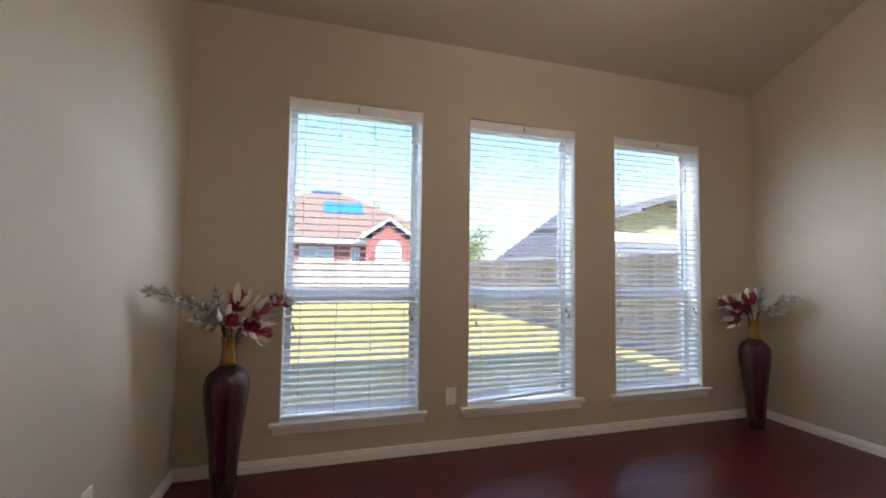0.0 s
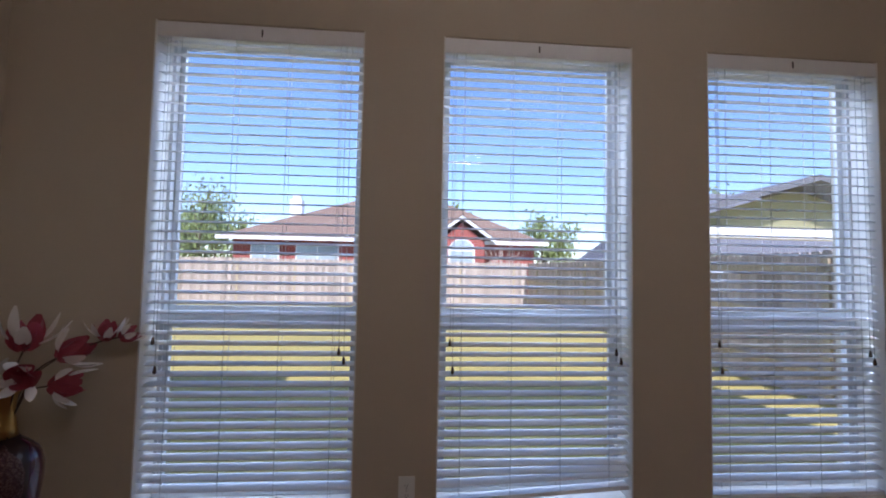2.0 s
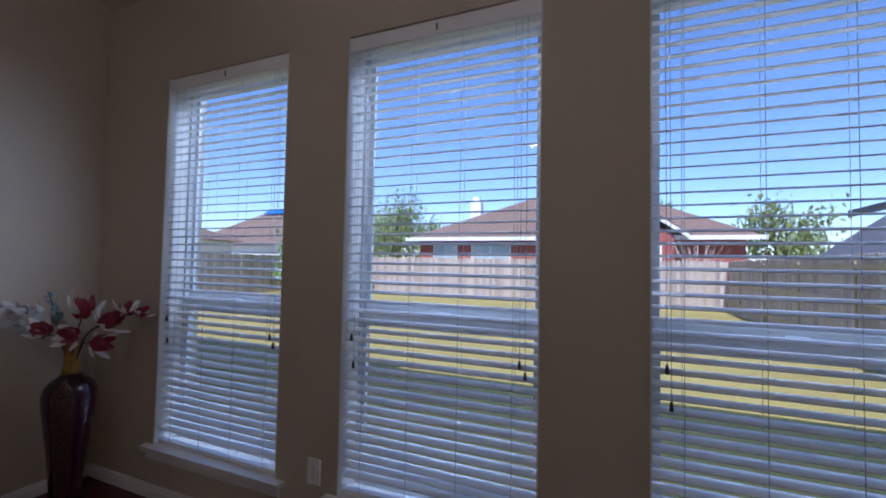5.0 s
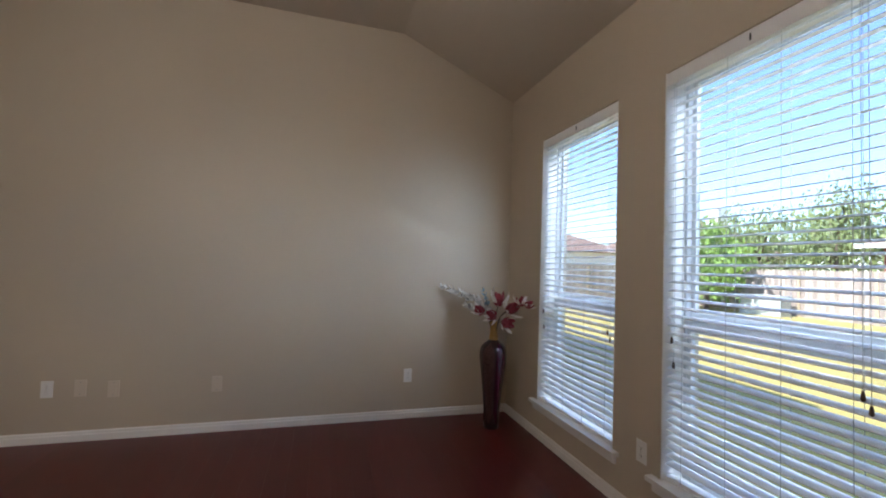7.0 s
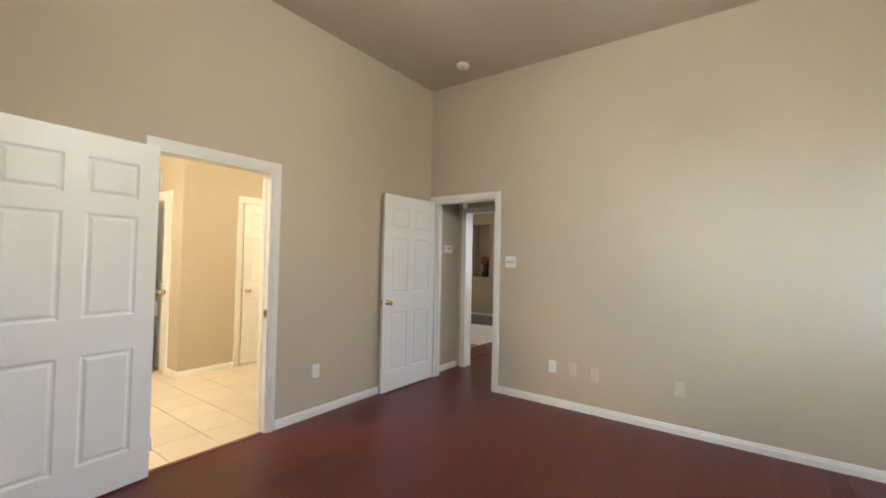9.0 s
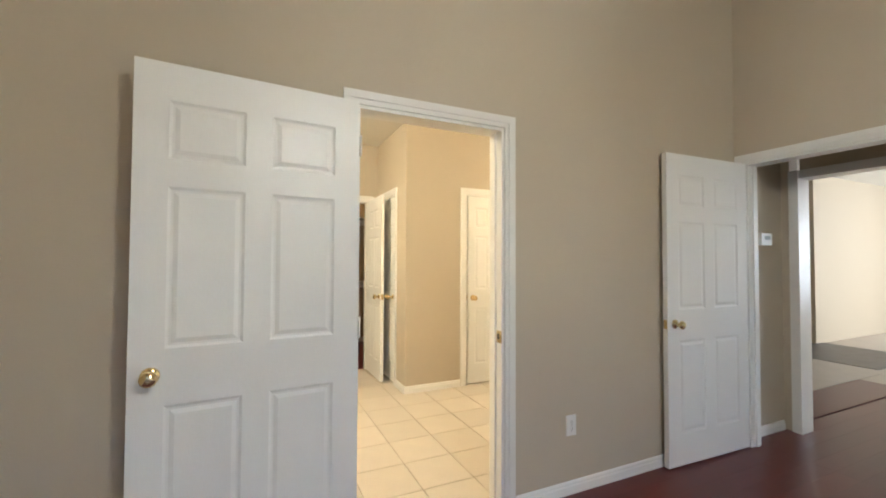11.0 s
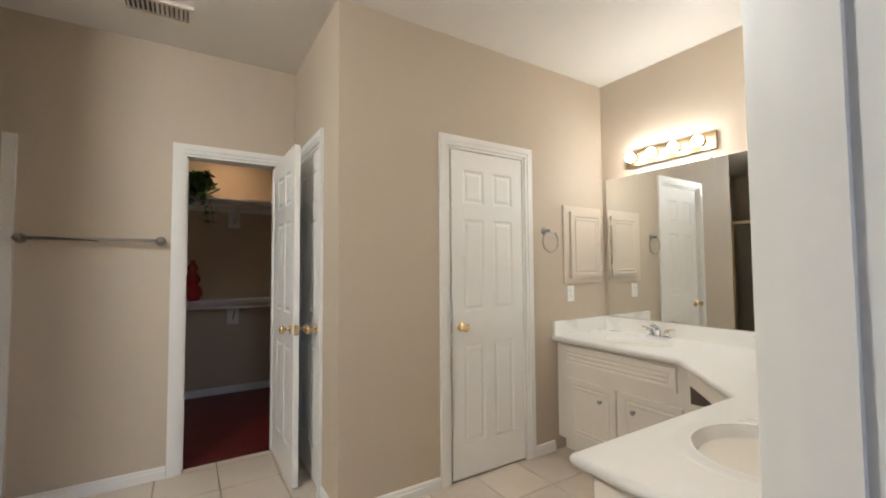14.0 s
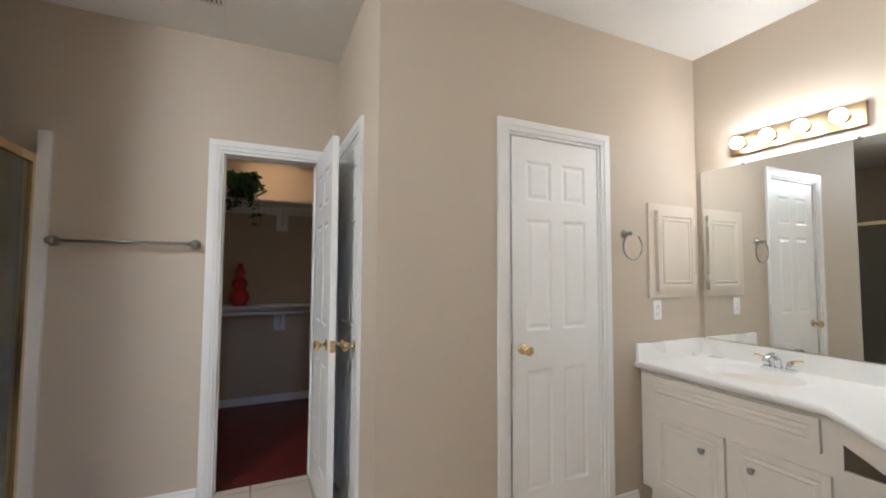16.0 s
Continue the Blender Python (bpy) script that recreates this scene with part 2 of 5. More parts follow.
LACQUER = surface("plum_lacquer", (0.05, 0.005, 0.022), 0.16, vary=0.2, scale=6, grain=30, bump=0.02, coat=0.5)
GOLDNECK = surface("antique_gold", (0.42, 0.24, 0.07), 0.3, 0.85, vary=0.15, scale=10, grain=60, bump=0.05)
DARKRIB = surface("dark_bronze_rib", (0.03, 0.014, 0.012), 0.3, 0.3, vary=0.1, bump=0.02)
PETALW = surface("cream_petal", (0.80, 0.76, 0.70), 0.6, vary=0.08, scale=20, bump=0.0)
PETALR = surface("burgundy_petal", (0.26, 0.03, 0.045), 0.55, vary=0.2, scale=20, bump=0.0)
SILVERLEAF = surface("silver_leaf", (0.50, 0.48, 0.43), 0.5, vary=0.15, scale=20, bump=0.0)
STEM = surface("brown_stem", (0.07, 0.04, 0.025), 0.7, bump=0.0)
IVY = surface("ivy_leaf", (0.06, 0.14, 0.04), 0.45, vary=0.25, scale=10, bump=0.0, per_object=0.2)
REDGLAZE = surface("red_glaze", (0.33, 0.015, 0.012), 0.12, vary=0.1, bump=0.0, coat=0.5)
POTWHITE = surface("white_pot_glaze", (0.80, 0.76, 0.73), 0.25, vary=0.03, bump=0.0)
POTRED = surface("pot_red_print", (0.50, 0.06, 0.09), 0.3, vary=0.1, bump=0.0)
POTPINK = surface("pot_pink_print", (0.68, 0.33, 0.35), 0.3, vary=0.1, bump=0.0)
NAVY = surface("navy_rose", (0.02, 0.04, 0.11), 0.6, vary=0.2, scale=20, bump=0.0)
BLUEGREY = surface("dusty_blue_rose", (0.22, 0.32, 0.38), 0.6, vary=0.15, scale=20, bump=0.0)
EUCA = surface("eucalyptus_leaf", (0.23, 0.31, 0.27), 0.6, vary=0.15, scale=15, bump=0.0)


def mosaic(name):
    m, nt, p = nodes_of(name)
    n, link = nt.nodes, nt.links
    tc, v, r, b = n.new("ShaderNodeTexCoord"), n.new("ShaderNodeTexVoronoi"), n.new("ShaderNodeValToRGB"), n.new("ShaderNodeBump")
    v.inputs["Scale"].default_value = 130
    link.new(tc.outputs["Object"], v.inputs["Vector"])
    link.new(v.outputs["Distance"], r.inputs[0])
    r.color_ramp.elements[0].color, r.color_ramp.elements[1].color = (0.20, 0.125, 0.10, 1), (0.07, 0.03, 0.03, 1)
    r.color_ramp.elements[1].position = 0.6
    link.new(r.outputs[0], p.inputs["Base Color"])
    p.inputs["Metallic"].default_value, p.inputs["Roughness"].default_value = 0.6, 0.32
    b.inputs["Strength"].default_value, b.inputs["Distance"].default_value = 0.8, 0.004
    b.invert = True
    link.new(v.outputs["Distance"], b.inputs["Height"])
    link.new(b.outputs[0], p.inputs["Normal"])
    return m


MOSAIC = mosaic("embossed_mosaic")


# ---- mesh helpers ----
def box(bm, x0, x1, y0, y1, z0, z1, m=None):
    vs = [bm.verts.new((x, y, z)) for x in (x0, x1) for y in (y0, y1) for z in (z0, z1)]
    for f in ((0, 1, 3, 2), (4, 6, 7, 5), (0, 4, 5, 1), (2, 3, 7, 6), (0, 2, 6, 4), (1, 5, 7, 3)):
        bm.faces.new([vs[i] for i in f])
    if m:
        for v in vs:
            v.co = m @ v.co
    return vs


def ring_loft(bm, rings, cap0=True, cap1=True, smooth=True):
    rows = [[bm.verts.new(p) for p in r] for r in rings]
    for a, b in zip(rows, rows[1:]):
        k = len(a)
        for i in range(k):
            f = bm.faces.new((a[i], a[(i + 1) % k], b[(i + 1) % k], b[i]))
            f.smooth = smooth
    if cap0:
        bm.faces.new(rows[0][::-1])
    if cap1:
        bm.faces.new(rows[-1])
    return rows


def lathe(bm, profile, seg=24, m=Matrix(), cap0=True, cap1=True):
    ring_loft(bm, [[m @ Vector((r * math.cos(2 * math.pi * i / seg), r * math.sin(2 * math.pi * i / seg), z)) for i in range(seg)] for r, z in profile], cap0, cap1)


def tube(bm, pts, radius, seg=8):
    pts = [Vector(p) for p in pts]
    rings = []
    for i, p in enumerate(pts):
        d = (pts[min(i + 1, len(pts) - 1)] - pts[max(i - 1, 0)]).normalized()
        q = d.to_track_quat("Z", "Y")
        r = radius[i] if isinstance(radius, (list, tuple)) else radius
        rings.append([p + q @ Vector((r * math.cos(2 * math.pi * k / seg), r * math.sin(2 * math.pi * k / seg), 0)) for k in range(seg)])
    ring_loft(bm, rings)


def curve_pts(pts, n=14):
    """A smooth line through the points."""
    pts = [Vector(p) for p in pts]
    p = [pts[0] * 2 - pts[1], *pts, pts[-1] * 2 - pts[-2]]
    out = []
    for i in range(1, len(p) - 2):
        for k in range(n):
            t = k / n
            a, b, c, d = p[i - 1:i + 3]
            out.append(0.5 * (2 * b + (c - a) * t + (2 * a - 5 * b + 4 * c - d) * t * t + (3 * b - a - 3 * c + d) * t ** 3))
    return out + [pts[-1]]


def bevel(bm, width, seg=2):
    bmesh.ops.bevel(bm, geom=[e for e in bm.edges if len(e.link_faces) == 2 and e.calc_face_angle(0) > 0.6], offset=width, segments=seg, affect="EDGES", profile=0.6)


def link_mesh(name, bm, material, flip=True):
    if flip:
        bmesh.ops.recalc_face_normals(bm, faces=bm.faces[:])
    me = bpy.data.meshes.new(name)
    bm.to_mesh(me)
    bm.free()
    me.materials.append(material)
    return new(name, me)


def part(name, bm, material, parent, label=""):
    ob = link_mesh(name, bm, material)
    ob.parent = parent
    return tagged(ob, label) if label else ob


def share(name, me, parent, m):
    ob = new(name, me)
    ob.parent = parent
    ob.matrix_basis = m
    return ob


def thing(name, label, category, at=(0, 0, 0), rz=0.0, group=""):
    ob = new(name)
    ob.empty_display_size = 0.1
    ob.matrix_basis = pose(*at, 0, 0, rz)
    return tagged(ob, label, category, group)


def structure(name, bm, material, label, category):
    return tagged(link_mesh(name, bm, material), label, category, kind="structure")


def boxes(*items, bv=0.0):
    bm = bmesh.new()
    for it in items:
        box(bm, *it)
    if bv:
        bevel(bm, bv)
    return bm


def wall_with_holes(axis, lo, hi, u0, u1, z0, z1, holes):
    """A wall slab lo..hi thick along axis, running u0..u1, with rectangular holes (a, b, zlow, zhigh), sorted and apart."""
    bm = bmesh.new()

    def slab(a, b, c, d):
        if b - a > 1e-4 and d - c > 1e-4:
            box(bm, *((lo, hi, a, b) if axis == "x" else (a, b, lo, hi)), c, d)
    u = u0
    for a, b, c, d in holes:
        slab(u, a, z0, z1)
        slab(a, b, z0, c)
        slab(a, b, d, z1)
        u = b
    slab(u, u1, z0, z1)
    return bm


# ---- plan ----
XW, XE = 0.0, 4.59            # bedroom side walls
YB = -5.008                    # bedroom wall to the bathroom
YBB = YB - 0.12               # its bathroom face
CEIL_Z, EAVE_Z, KINK_Y = 3.37, 2.90, -1.08
BATH_Z = 2.73
YD, YC = -7.041, -8.078        # bathroom: wall with the narrow door; wall with the closet door
XS = 1.856                    # bathroom: side of the projecting corner
XV = -0.289                   # wall behind the first basin
XSH = 3.375                    # shower front
D2 = (2.028, 2.824)             # bedroom to bathroom opening
D1 = (-4.932, -4.130)         # bedroom to hall opening
HEADZ = 2.04
YCB = -9.82                   # closet back

# ---- structure: bedroom ----
structure("wall_north", wall_with_holes("y", 0, 0.24, -0.6, XE + 0.6, -0.2, 2.98, [(a, b, SILL_Z, HEAD_Z) for a, b in WINDOWS]), WALL,
          "beige painted wall with three tall windows", "wall")
structure("wall_west", wall_with_holes("x", -0.12, XW, YB - 0.12, 0, 0, 3.5, [(D1[0], D1[1], 0, HEADZ)]), WALL, "beige painted wall with the hall doorway", "wall")
structure("wall_east", boxes((XE, XE + 0.15, YB - 0.12, 0, 0, 3.5)), WALL, "plain beige painted wall", "wall")
structure("wall_south", wall_with_holes("y", YBB, YB, 0, XE, 0, 3.5, [(D2[0], D2[1], 0, HEADZ)]), WALL, "beige painted wall with the bathroom doorway", "wall")
bm = bmesh.new()
prof = [(0.0, EAVE_Z), (KINK_Y, CEIL_Z), (YB, CEIL_Z), (YB, CEIL_Z + 0.12), (KINK_Y, CEIL_Z + 0.12), (0.0, EAVE_Z + 0.12)]
ring_loft(bm, [[(x, y, z) for y, z in prof] for x in (XW, XE)], smooth=False)
structure("ceiling", bm, CEIL, "beige textured ceiling, sloping down to the windows", "ceiling")


def subfloor(name, x0, x1, y0, y1, z, material, label):
    return structure(name, boxes((x0, x1, y0, y1, -0.2, z)), material, label, "floor")


def base_run(parent, x0, y0, x1, y1, side, h=0.072, d=0.014):
    """A skirting board with a stepped top along a wall; side gives the way into the room."""
    a, b = Vector((x0, y0, 0)), Vector((x1, y1, 0))
    n = Vector((*side, 0))
    pr = [(0, 0), (d, 0), (d, h * 0.62), (d * 0.7, h * 0.72), (d * 0.7, h * 0.86), (d * 0.3, h), (0, h)]
    bm = bmesh.new()
    ring_loft(bm, [[p + n * u + Vector((0, 0, v)) for u, v in pr] for p in (a, b)], smooth=False)
    return part("skirting", bm, TRIM, parent)


floor = subfloor("floor", -3.0, XE, YB - 0.02, 0, -0.02, GAP, "glossy dark cherry plank floor")
bath_floor = subfloor("floor_bathroom", XV - 0.1, 4.6, YC, YB - 0.02, -0.02, GROUT, "beige square ceramic tile floor")
closet_floor = subfloor("floor_closet", 0.9, 3.6, YCB, YC, -0.02, GAP, "dark cherry plank closet floor")
baseboard = tagged(new("baseboard"), "white moulded skirting board", "baseboard", kind="structure")
base_run(baseboard, 0.0, -0.0, XE, 0.0, (0, -1))
base_run(baseboard, 0.0, -0.014, 0.0, D1[1] + 0.065, (1, 0))
base_run(baseboard, XE, -0.014, XE, YB, (-1, 0))
base_run(baseboard, 0.01, YB, D2[0] - 0.075, YB, (0, 1))
base_run(baseboard, D2[1] + 0.075, YB, XE - 0.014, YB, (0, 1))


# ---- windows and blinds ----
def window(a, b, index):
    w = tagged(new(f"window_{index}"), "white single-hung window with a meeting rail, above the lawn", "window", kind="structure")
    y0, y1 = 0.135, 0.195
    bm = boxes((a, a + 0.020, y0, y1, SILL_Z, HEAD_Z), (b - 0.020, b, y0, y1, SILL_Z, HEAD_Z),
               (a + 0.020, b - 0.020, y0, y1, SILL_Z, SILL_Z + 0.020), (a + 0.020, b - 0.020, y0, y1, HEAD_Z - 0.020, HEAD_Z))
    part("window_frame", bm, VINYL, w)
    zm = 1.075
    part("meeting_rail", boxes((a + 0.020, b - 0.020, y0 - 0.012, y0 + 0.04, zm - 0.02, zm + 0.025), bv=0.004), VINYL, w)
    for n, z0, z1, yy in (("lower_sash", SILL_Z + 0.020, zm - 0.02, 0.142), ("upper_sash", zm + 0.025, HEAD_Z - 0.020, 0.165)):
        s = part(n, boxes((a + 0.020, a + 0.045, yy, yy + 0.02, z0, z1), (b - 0.045, b - 0.020, yy, yy + 0.02, z0, z1),
                          (a + 0.045, b - 0.045, yy, yy + 0.02, z0, z0 + 0.03), (a + 0.045, b - 0.045, yy, yy + 0.02, z1 - 0.025, z1)), VINYL, w)
        g = part("pane", boxes((a + 0.042, b - 0.042, yy + 0.009, yy + 0.012, z0 + 0.028, z1 - 0.023)), GLASS, s)
        g.visible_shadow = False
    part("sash_lock", boxes(((a + b) / 2 - 0.03, (a + b) / 2 + 0.03, y0 - 0.02, y0 + 0.01, zm + 0.026, zm + 0.04), bv=0.003), VINYL, w)
    # stool and apron
    part("window_sill", boxes((a - 0.055, b + 0.055, -0.045, -0.001, SILL_Z - 0.022, SILL_Z + 0.002), (a, b, -0.001, 0.135, SILL_Z - 0.018, SILL_Z + 0.002), bv=0.004), TRIM, w)
    part("apron", boxes((a - 0.035, b + 0.035, -0.018, -0.001, SILL_Z - 0.07, SILL_Z - 0.022), bv=0.003), TRIM, w)
    # the returns are plaster with white side stops
    part("side_stop", boxes((a, a + 0.006, 0.002, 0.134, SILL_Z + 0.003, HEAD_Z)), TRIM, w)
    part("side_stop", boxes((b - 0.006, b, 0.002, 0.134, SILL_Z + 0.003, HEAD_Z)), TRIM, w)


def slat_mesh(length):
    bm = bmesh.new()
    half = 0.025
    top = [(-half, 0.0), (-half * 0.5, 0.0022), (0, 0.003), (half * 0.5, 0.0022), (half, 0.0)]
    ringp = top + [(y, z - 0.0028) for y, z in reversed(top)]
    ring_loft(bm, [[(x, y, z) for y, z in ringp] for x in (-length / 2, length / 2)], smooth=False)
    bmesh.ops.recalc_face_normals(bm, faces=bm.faces[:])
    me = bpy.data.meshes.new("slat")
    bm.to_mesh(me)
    bm.free()
    me.materials.append(SLAT)
    return me


def blind(a, b, skew, cord_right):
    t = thing("venetian_blind", "white faux-wood venetian blind, lowered with slats open" + (", bottom rail hanging crooked" if skew else ""), "blind", ((a + b) / 2, 0.047, SILL_Z), group="window blinds")
    L = b - a - 0.006
    H = HEAD_Z - SILL_Z
    part("headrail", boxes((-L / 2, L / 2, -0.027, 0.027, H - 0.052, H - 0.004), bv=0.002), SLAT, t)
    part("valance", boxes((-L / 2 - 0.004, L / 2 + 0.004, -0.040, -0.030, H - 0.070, H - 0.003), bv=0.003), SLAT, t)
    part("clip", boxes((-0.003, 0.003, -0.043, -0.040, H - 0.05, H - 0.02)), SLOT, t)
    me = slat_mesh(L)
    step, z = 0.0435, H - 0.085
    low = 0.035
    rows = []
    while z > low + 0.02:
        rows.append(z)
        z -= step
    for i, z in enumerate(rows):
        near = max(0.0, 1 - (z - low) / 0.13)
        lift = skew * near
        share("slat", me, t, Matrix.Translation((0, 0, z + lift * L * 0.55)) @ Matrix.Rotation(-math.atan(lift), 4, "Y") @ Matrix.Rotation(radians(11.5 + 1.0 * math.sin(i * 1.7)), 4, "X"))
    bm = boxes((-L / 2, L / 2, -0.024, 0.024, -0.009, 0.009), bv=0.003)
    r = part("bottom_rail", bm, SLAT, t)
    r.matrix_basis = Matrix.Translation((0, 0, 0.014 + skew * L * 0.52)) @ Matrix.Rotation(-math.atan(skew), 4, "Y")
    for u in (-0.39, -0.13, 0.13, 0.39):
        for y in (-0.027, 0.027):
            bm = bmesh.new()
            tube(bm, [(u * L, y, H - 0.06), (u * L, y, 0.02 + skew * L * (0.52 + u))], 0.0011, 5)
            part("ladder_cord", bm, CORD, t)
    for u, drop in ((-0.455, 1.36), (-0.44, 1.48), (0.42, 1.40), (0.445, 1.44)):
        bm = bmesh.new()
        tube(bm, [(u * L, -0.034, H - 0.06), (u * L + 0.004, -0.036, H - drop)], 0.0012, 5)
        c = part("lift_cord", bm, CORD, t)
        bm = bmesh.new()
        lathe(bm, [(0.003, 0.0), (0.005, -0.008), (0.0075, -0.028), (0.005, -0.034)], 10, Matrix.Translation((u * L + 0.004, -0.037, H - drop)))
        part("tassel", bm, TASSEL, c, "dark wooden tassel")
    return t


for i, ((a, b), sk) in enumerate(zip(WINDOWS, (0.0, 0.055, 0.0))):
    window(a, b, i + 1)
    blind(a + 0.006, b - 0.006, sk, i)


# ---- doors ----
def casing(name, label, axis, face, out, u0, u1, depth, w=0.062, top=HEADZ, left=True, right=True):
    """Door frame: moulded casing on one face of a wall at `face`, `out` +1 or -1, with jambs `depth` deep going the other way."""
    t = tagged(new(name), label, "door frame", kind="structure")

    def bx(p0, p1, q0, q1, z0, z1):
        # p along the wall, q outward
        q = sorted((face + out * q0, face + out * q1))
        return (p0, p1, *q, z0, z1) if axis == "y" else (*q, p0, p1, z0, z1)
    for e0, e1, on in ((u0 - w, u0, left), (u1, u1 + w, right)):
        if on:
            mid = e1 - w * 0.35 if e1 == u0 else e0 + w * 0.35
            part("casing_side", boxes(bx(e0, e1, 0.001, 0.012, 0, top), bx(*(sorted((e0 if e1 == u0 else e1, mid))), 0.0125, 0.018, 0, top + w * 0.39), bv=0.0025), TRIM, t)
    part("casing_head", boxes(bx(u0 - (w if left else 0) * 0.995, u1 + (w if right else 0) * 0.995, 0.001, 0.0115, top + 0.0005, top + w), bx(u0 - (w if left else 0), u1 + (w if right else 0), 0.0125, 0.018, top + w * 0.4, top + w - 0.0005), bv=0.003), TRIM, t)
    for e in (u0, u1):
        s = 1 if e == u0 else -1
        p = sorted((e, e + s * 0.016))
        part("jamb", boxes(bx(*p, -depth, 0.0, 0, top)), TRIM, t)
        p = sorted((e + s * 0.016, e + s * 0.027))
        part("door_stop", boxes(bx(*p, -depth * 0.75, -depth * 0.42, 0, top - 0.016), bv=0.002), TRIM, t)
    part("head_jamb", boxes(bx(u0 + 0.016, u1 - 0.016, -depth, 0.0, top - 0.016, top)), TRIM, t)
    return t


def knob(parent, x, z, side, y):
    """A round brass knob on a rosette, pointing along side * y."""
    m = Matrix.Translation((x, y, z)) @ Matrix.Rotation(radians(-90 * side), 4, "X")
    bm = bmesh.new()
    lathe(bm, [(0.030, 0.0), (0.030, 0.004), (0.022, 0.009), (0.011, 0.012), (0.010, 0.030), (0.018, 0.036), (0.027, 0.046), (0.027, 0.056), (0.020, 0.064), (0.008, 0.067)], 20, m)
    return part("door_knob", bm, BRASS, parent, "polished brass knob")


def leaf(name, label, w, at, rz, hand=1, knobs=(1, -1), h=2.02):
    """Six-panel door: x from the hinge edge 0 to w, thickness along y around 0."""
    t = thing(name, label, "door", at, rz)
    T = 0.017
    st, mu = 0.105 if w > 0.68 else 0.09, 0.095 if w > 0.68 else 0.075
    rows = [(0.20, 0.80), (1.00, 1.575), (1.675, 1.885)]
    c0, c1 = (st, (w - mu) / 2), ((w + mu) / 2, w - st)
    bm = bmesh.new()
    box(bm, 0, w, -T + 0.007, T - 0.007, 0, h)
    for s in (-1, 1):
        ys = sorted((s * (T - 0.007), s * T))
        for x0, x1 in ((0, st), (w - st, w)):
            box(bm, x0, x1, *ys, 0, h)
        zs = [0.0] + [z for r in rows for z in r] + [h]
        for z0, z1 in zip(zs[::2], zs[1::2]):
            box(bm, st, w - st, *ys, z0, z1)
        for z0, z1 in rows:
            box(bm, c0[1], c1[0], *ys, z0, z1)
    part("door_slab", bm, DOORW, t)
    for z0, z1 in rows:
        for x0, x1 in (c0, c1):
            for s in (-1, 1):
                bm = bmesh.new()
                rings = []
                for inset, y in ((0.0, T - 0.0008), (0.010, T - 0.0055), (0.018, T - 0.0062), (0.034, T - 0.0012), (0.036, T - 0.0012)):
                    rings.append([(x0 + inset, s * y, z0 + inset), (x1 - inset, s * y, z0 + inset), (x1 - inset, s * y, z1 - inset), (x0 + inset, s * y, z1 - inset)])
                ring_loft(bm, rings, False, True, smooth=False)
                part("raised_panel", bm, DOORW, t)
    for s in knobs:
        knob(t, w - 0.065, 0.91, s, s * T)
    part("latch_plate", boxes((w, w + 0.0015, -0.012, 0.012, 0.88, 0.94)), BRASS, t, "small brass latch plate")
    for z in (0.2, 1.02, 1.82):
        bm = bmesh.new()
        tube(bm, [(-0.006, -hand * (T + 0.004), z - 0.045), (-0.006, -hand * (T + 0.004), z + 0.045)], 0.006, 8)
        part("hinge", bm, TRIM, t)
    return t


casing("door_frame_1", "white moulded door casing of the hall doorway", "x", XW, 1, D1[0], D1[1], 0.12)
leaf("door_1", "white six-panel door, standing open against the wall", 0.815, (0.020, D1[0] - 0.002, 0.012), -1.6, knobs=(1,))
casing("door_frame_2", "white moulded casing of the bathroom doorway", "y", YB, 1, D2[0], D2[1], 0.12)
fr2 = casing("door_frame_3", "white moulded casing, bathroom side", "y", YBB, -1, D2[0], D2[1], 0.0)
for o in list(fr2.children):
    if o.name.startswith(("jamb", "door_stop", "head_jamb")):
        bpy.data.objects.remove(o)
leaf("door_2", "white six-panel bathroom door, swung back against the wall", 0.805, (D2[1] + 0.004, YB + 0.044, 0.012), 5.0, hand=-1)
sp = thing("strike_plate", "small brass strike plate set in the door jamb", "hardware", (D2[0] + 0.0162, YB - 0.028, 0.92))
part("plate", boxes((0, 0.002, -0.016, 0.030, -0.032, 0.032), bv=0.0008), BRASS, sp)
part("strike_hole", boxes((0.0022, 0.0028, -0.008, 0.010, -0.014, 0.014)), SLOT, sp)


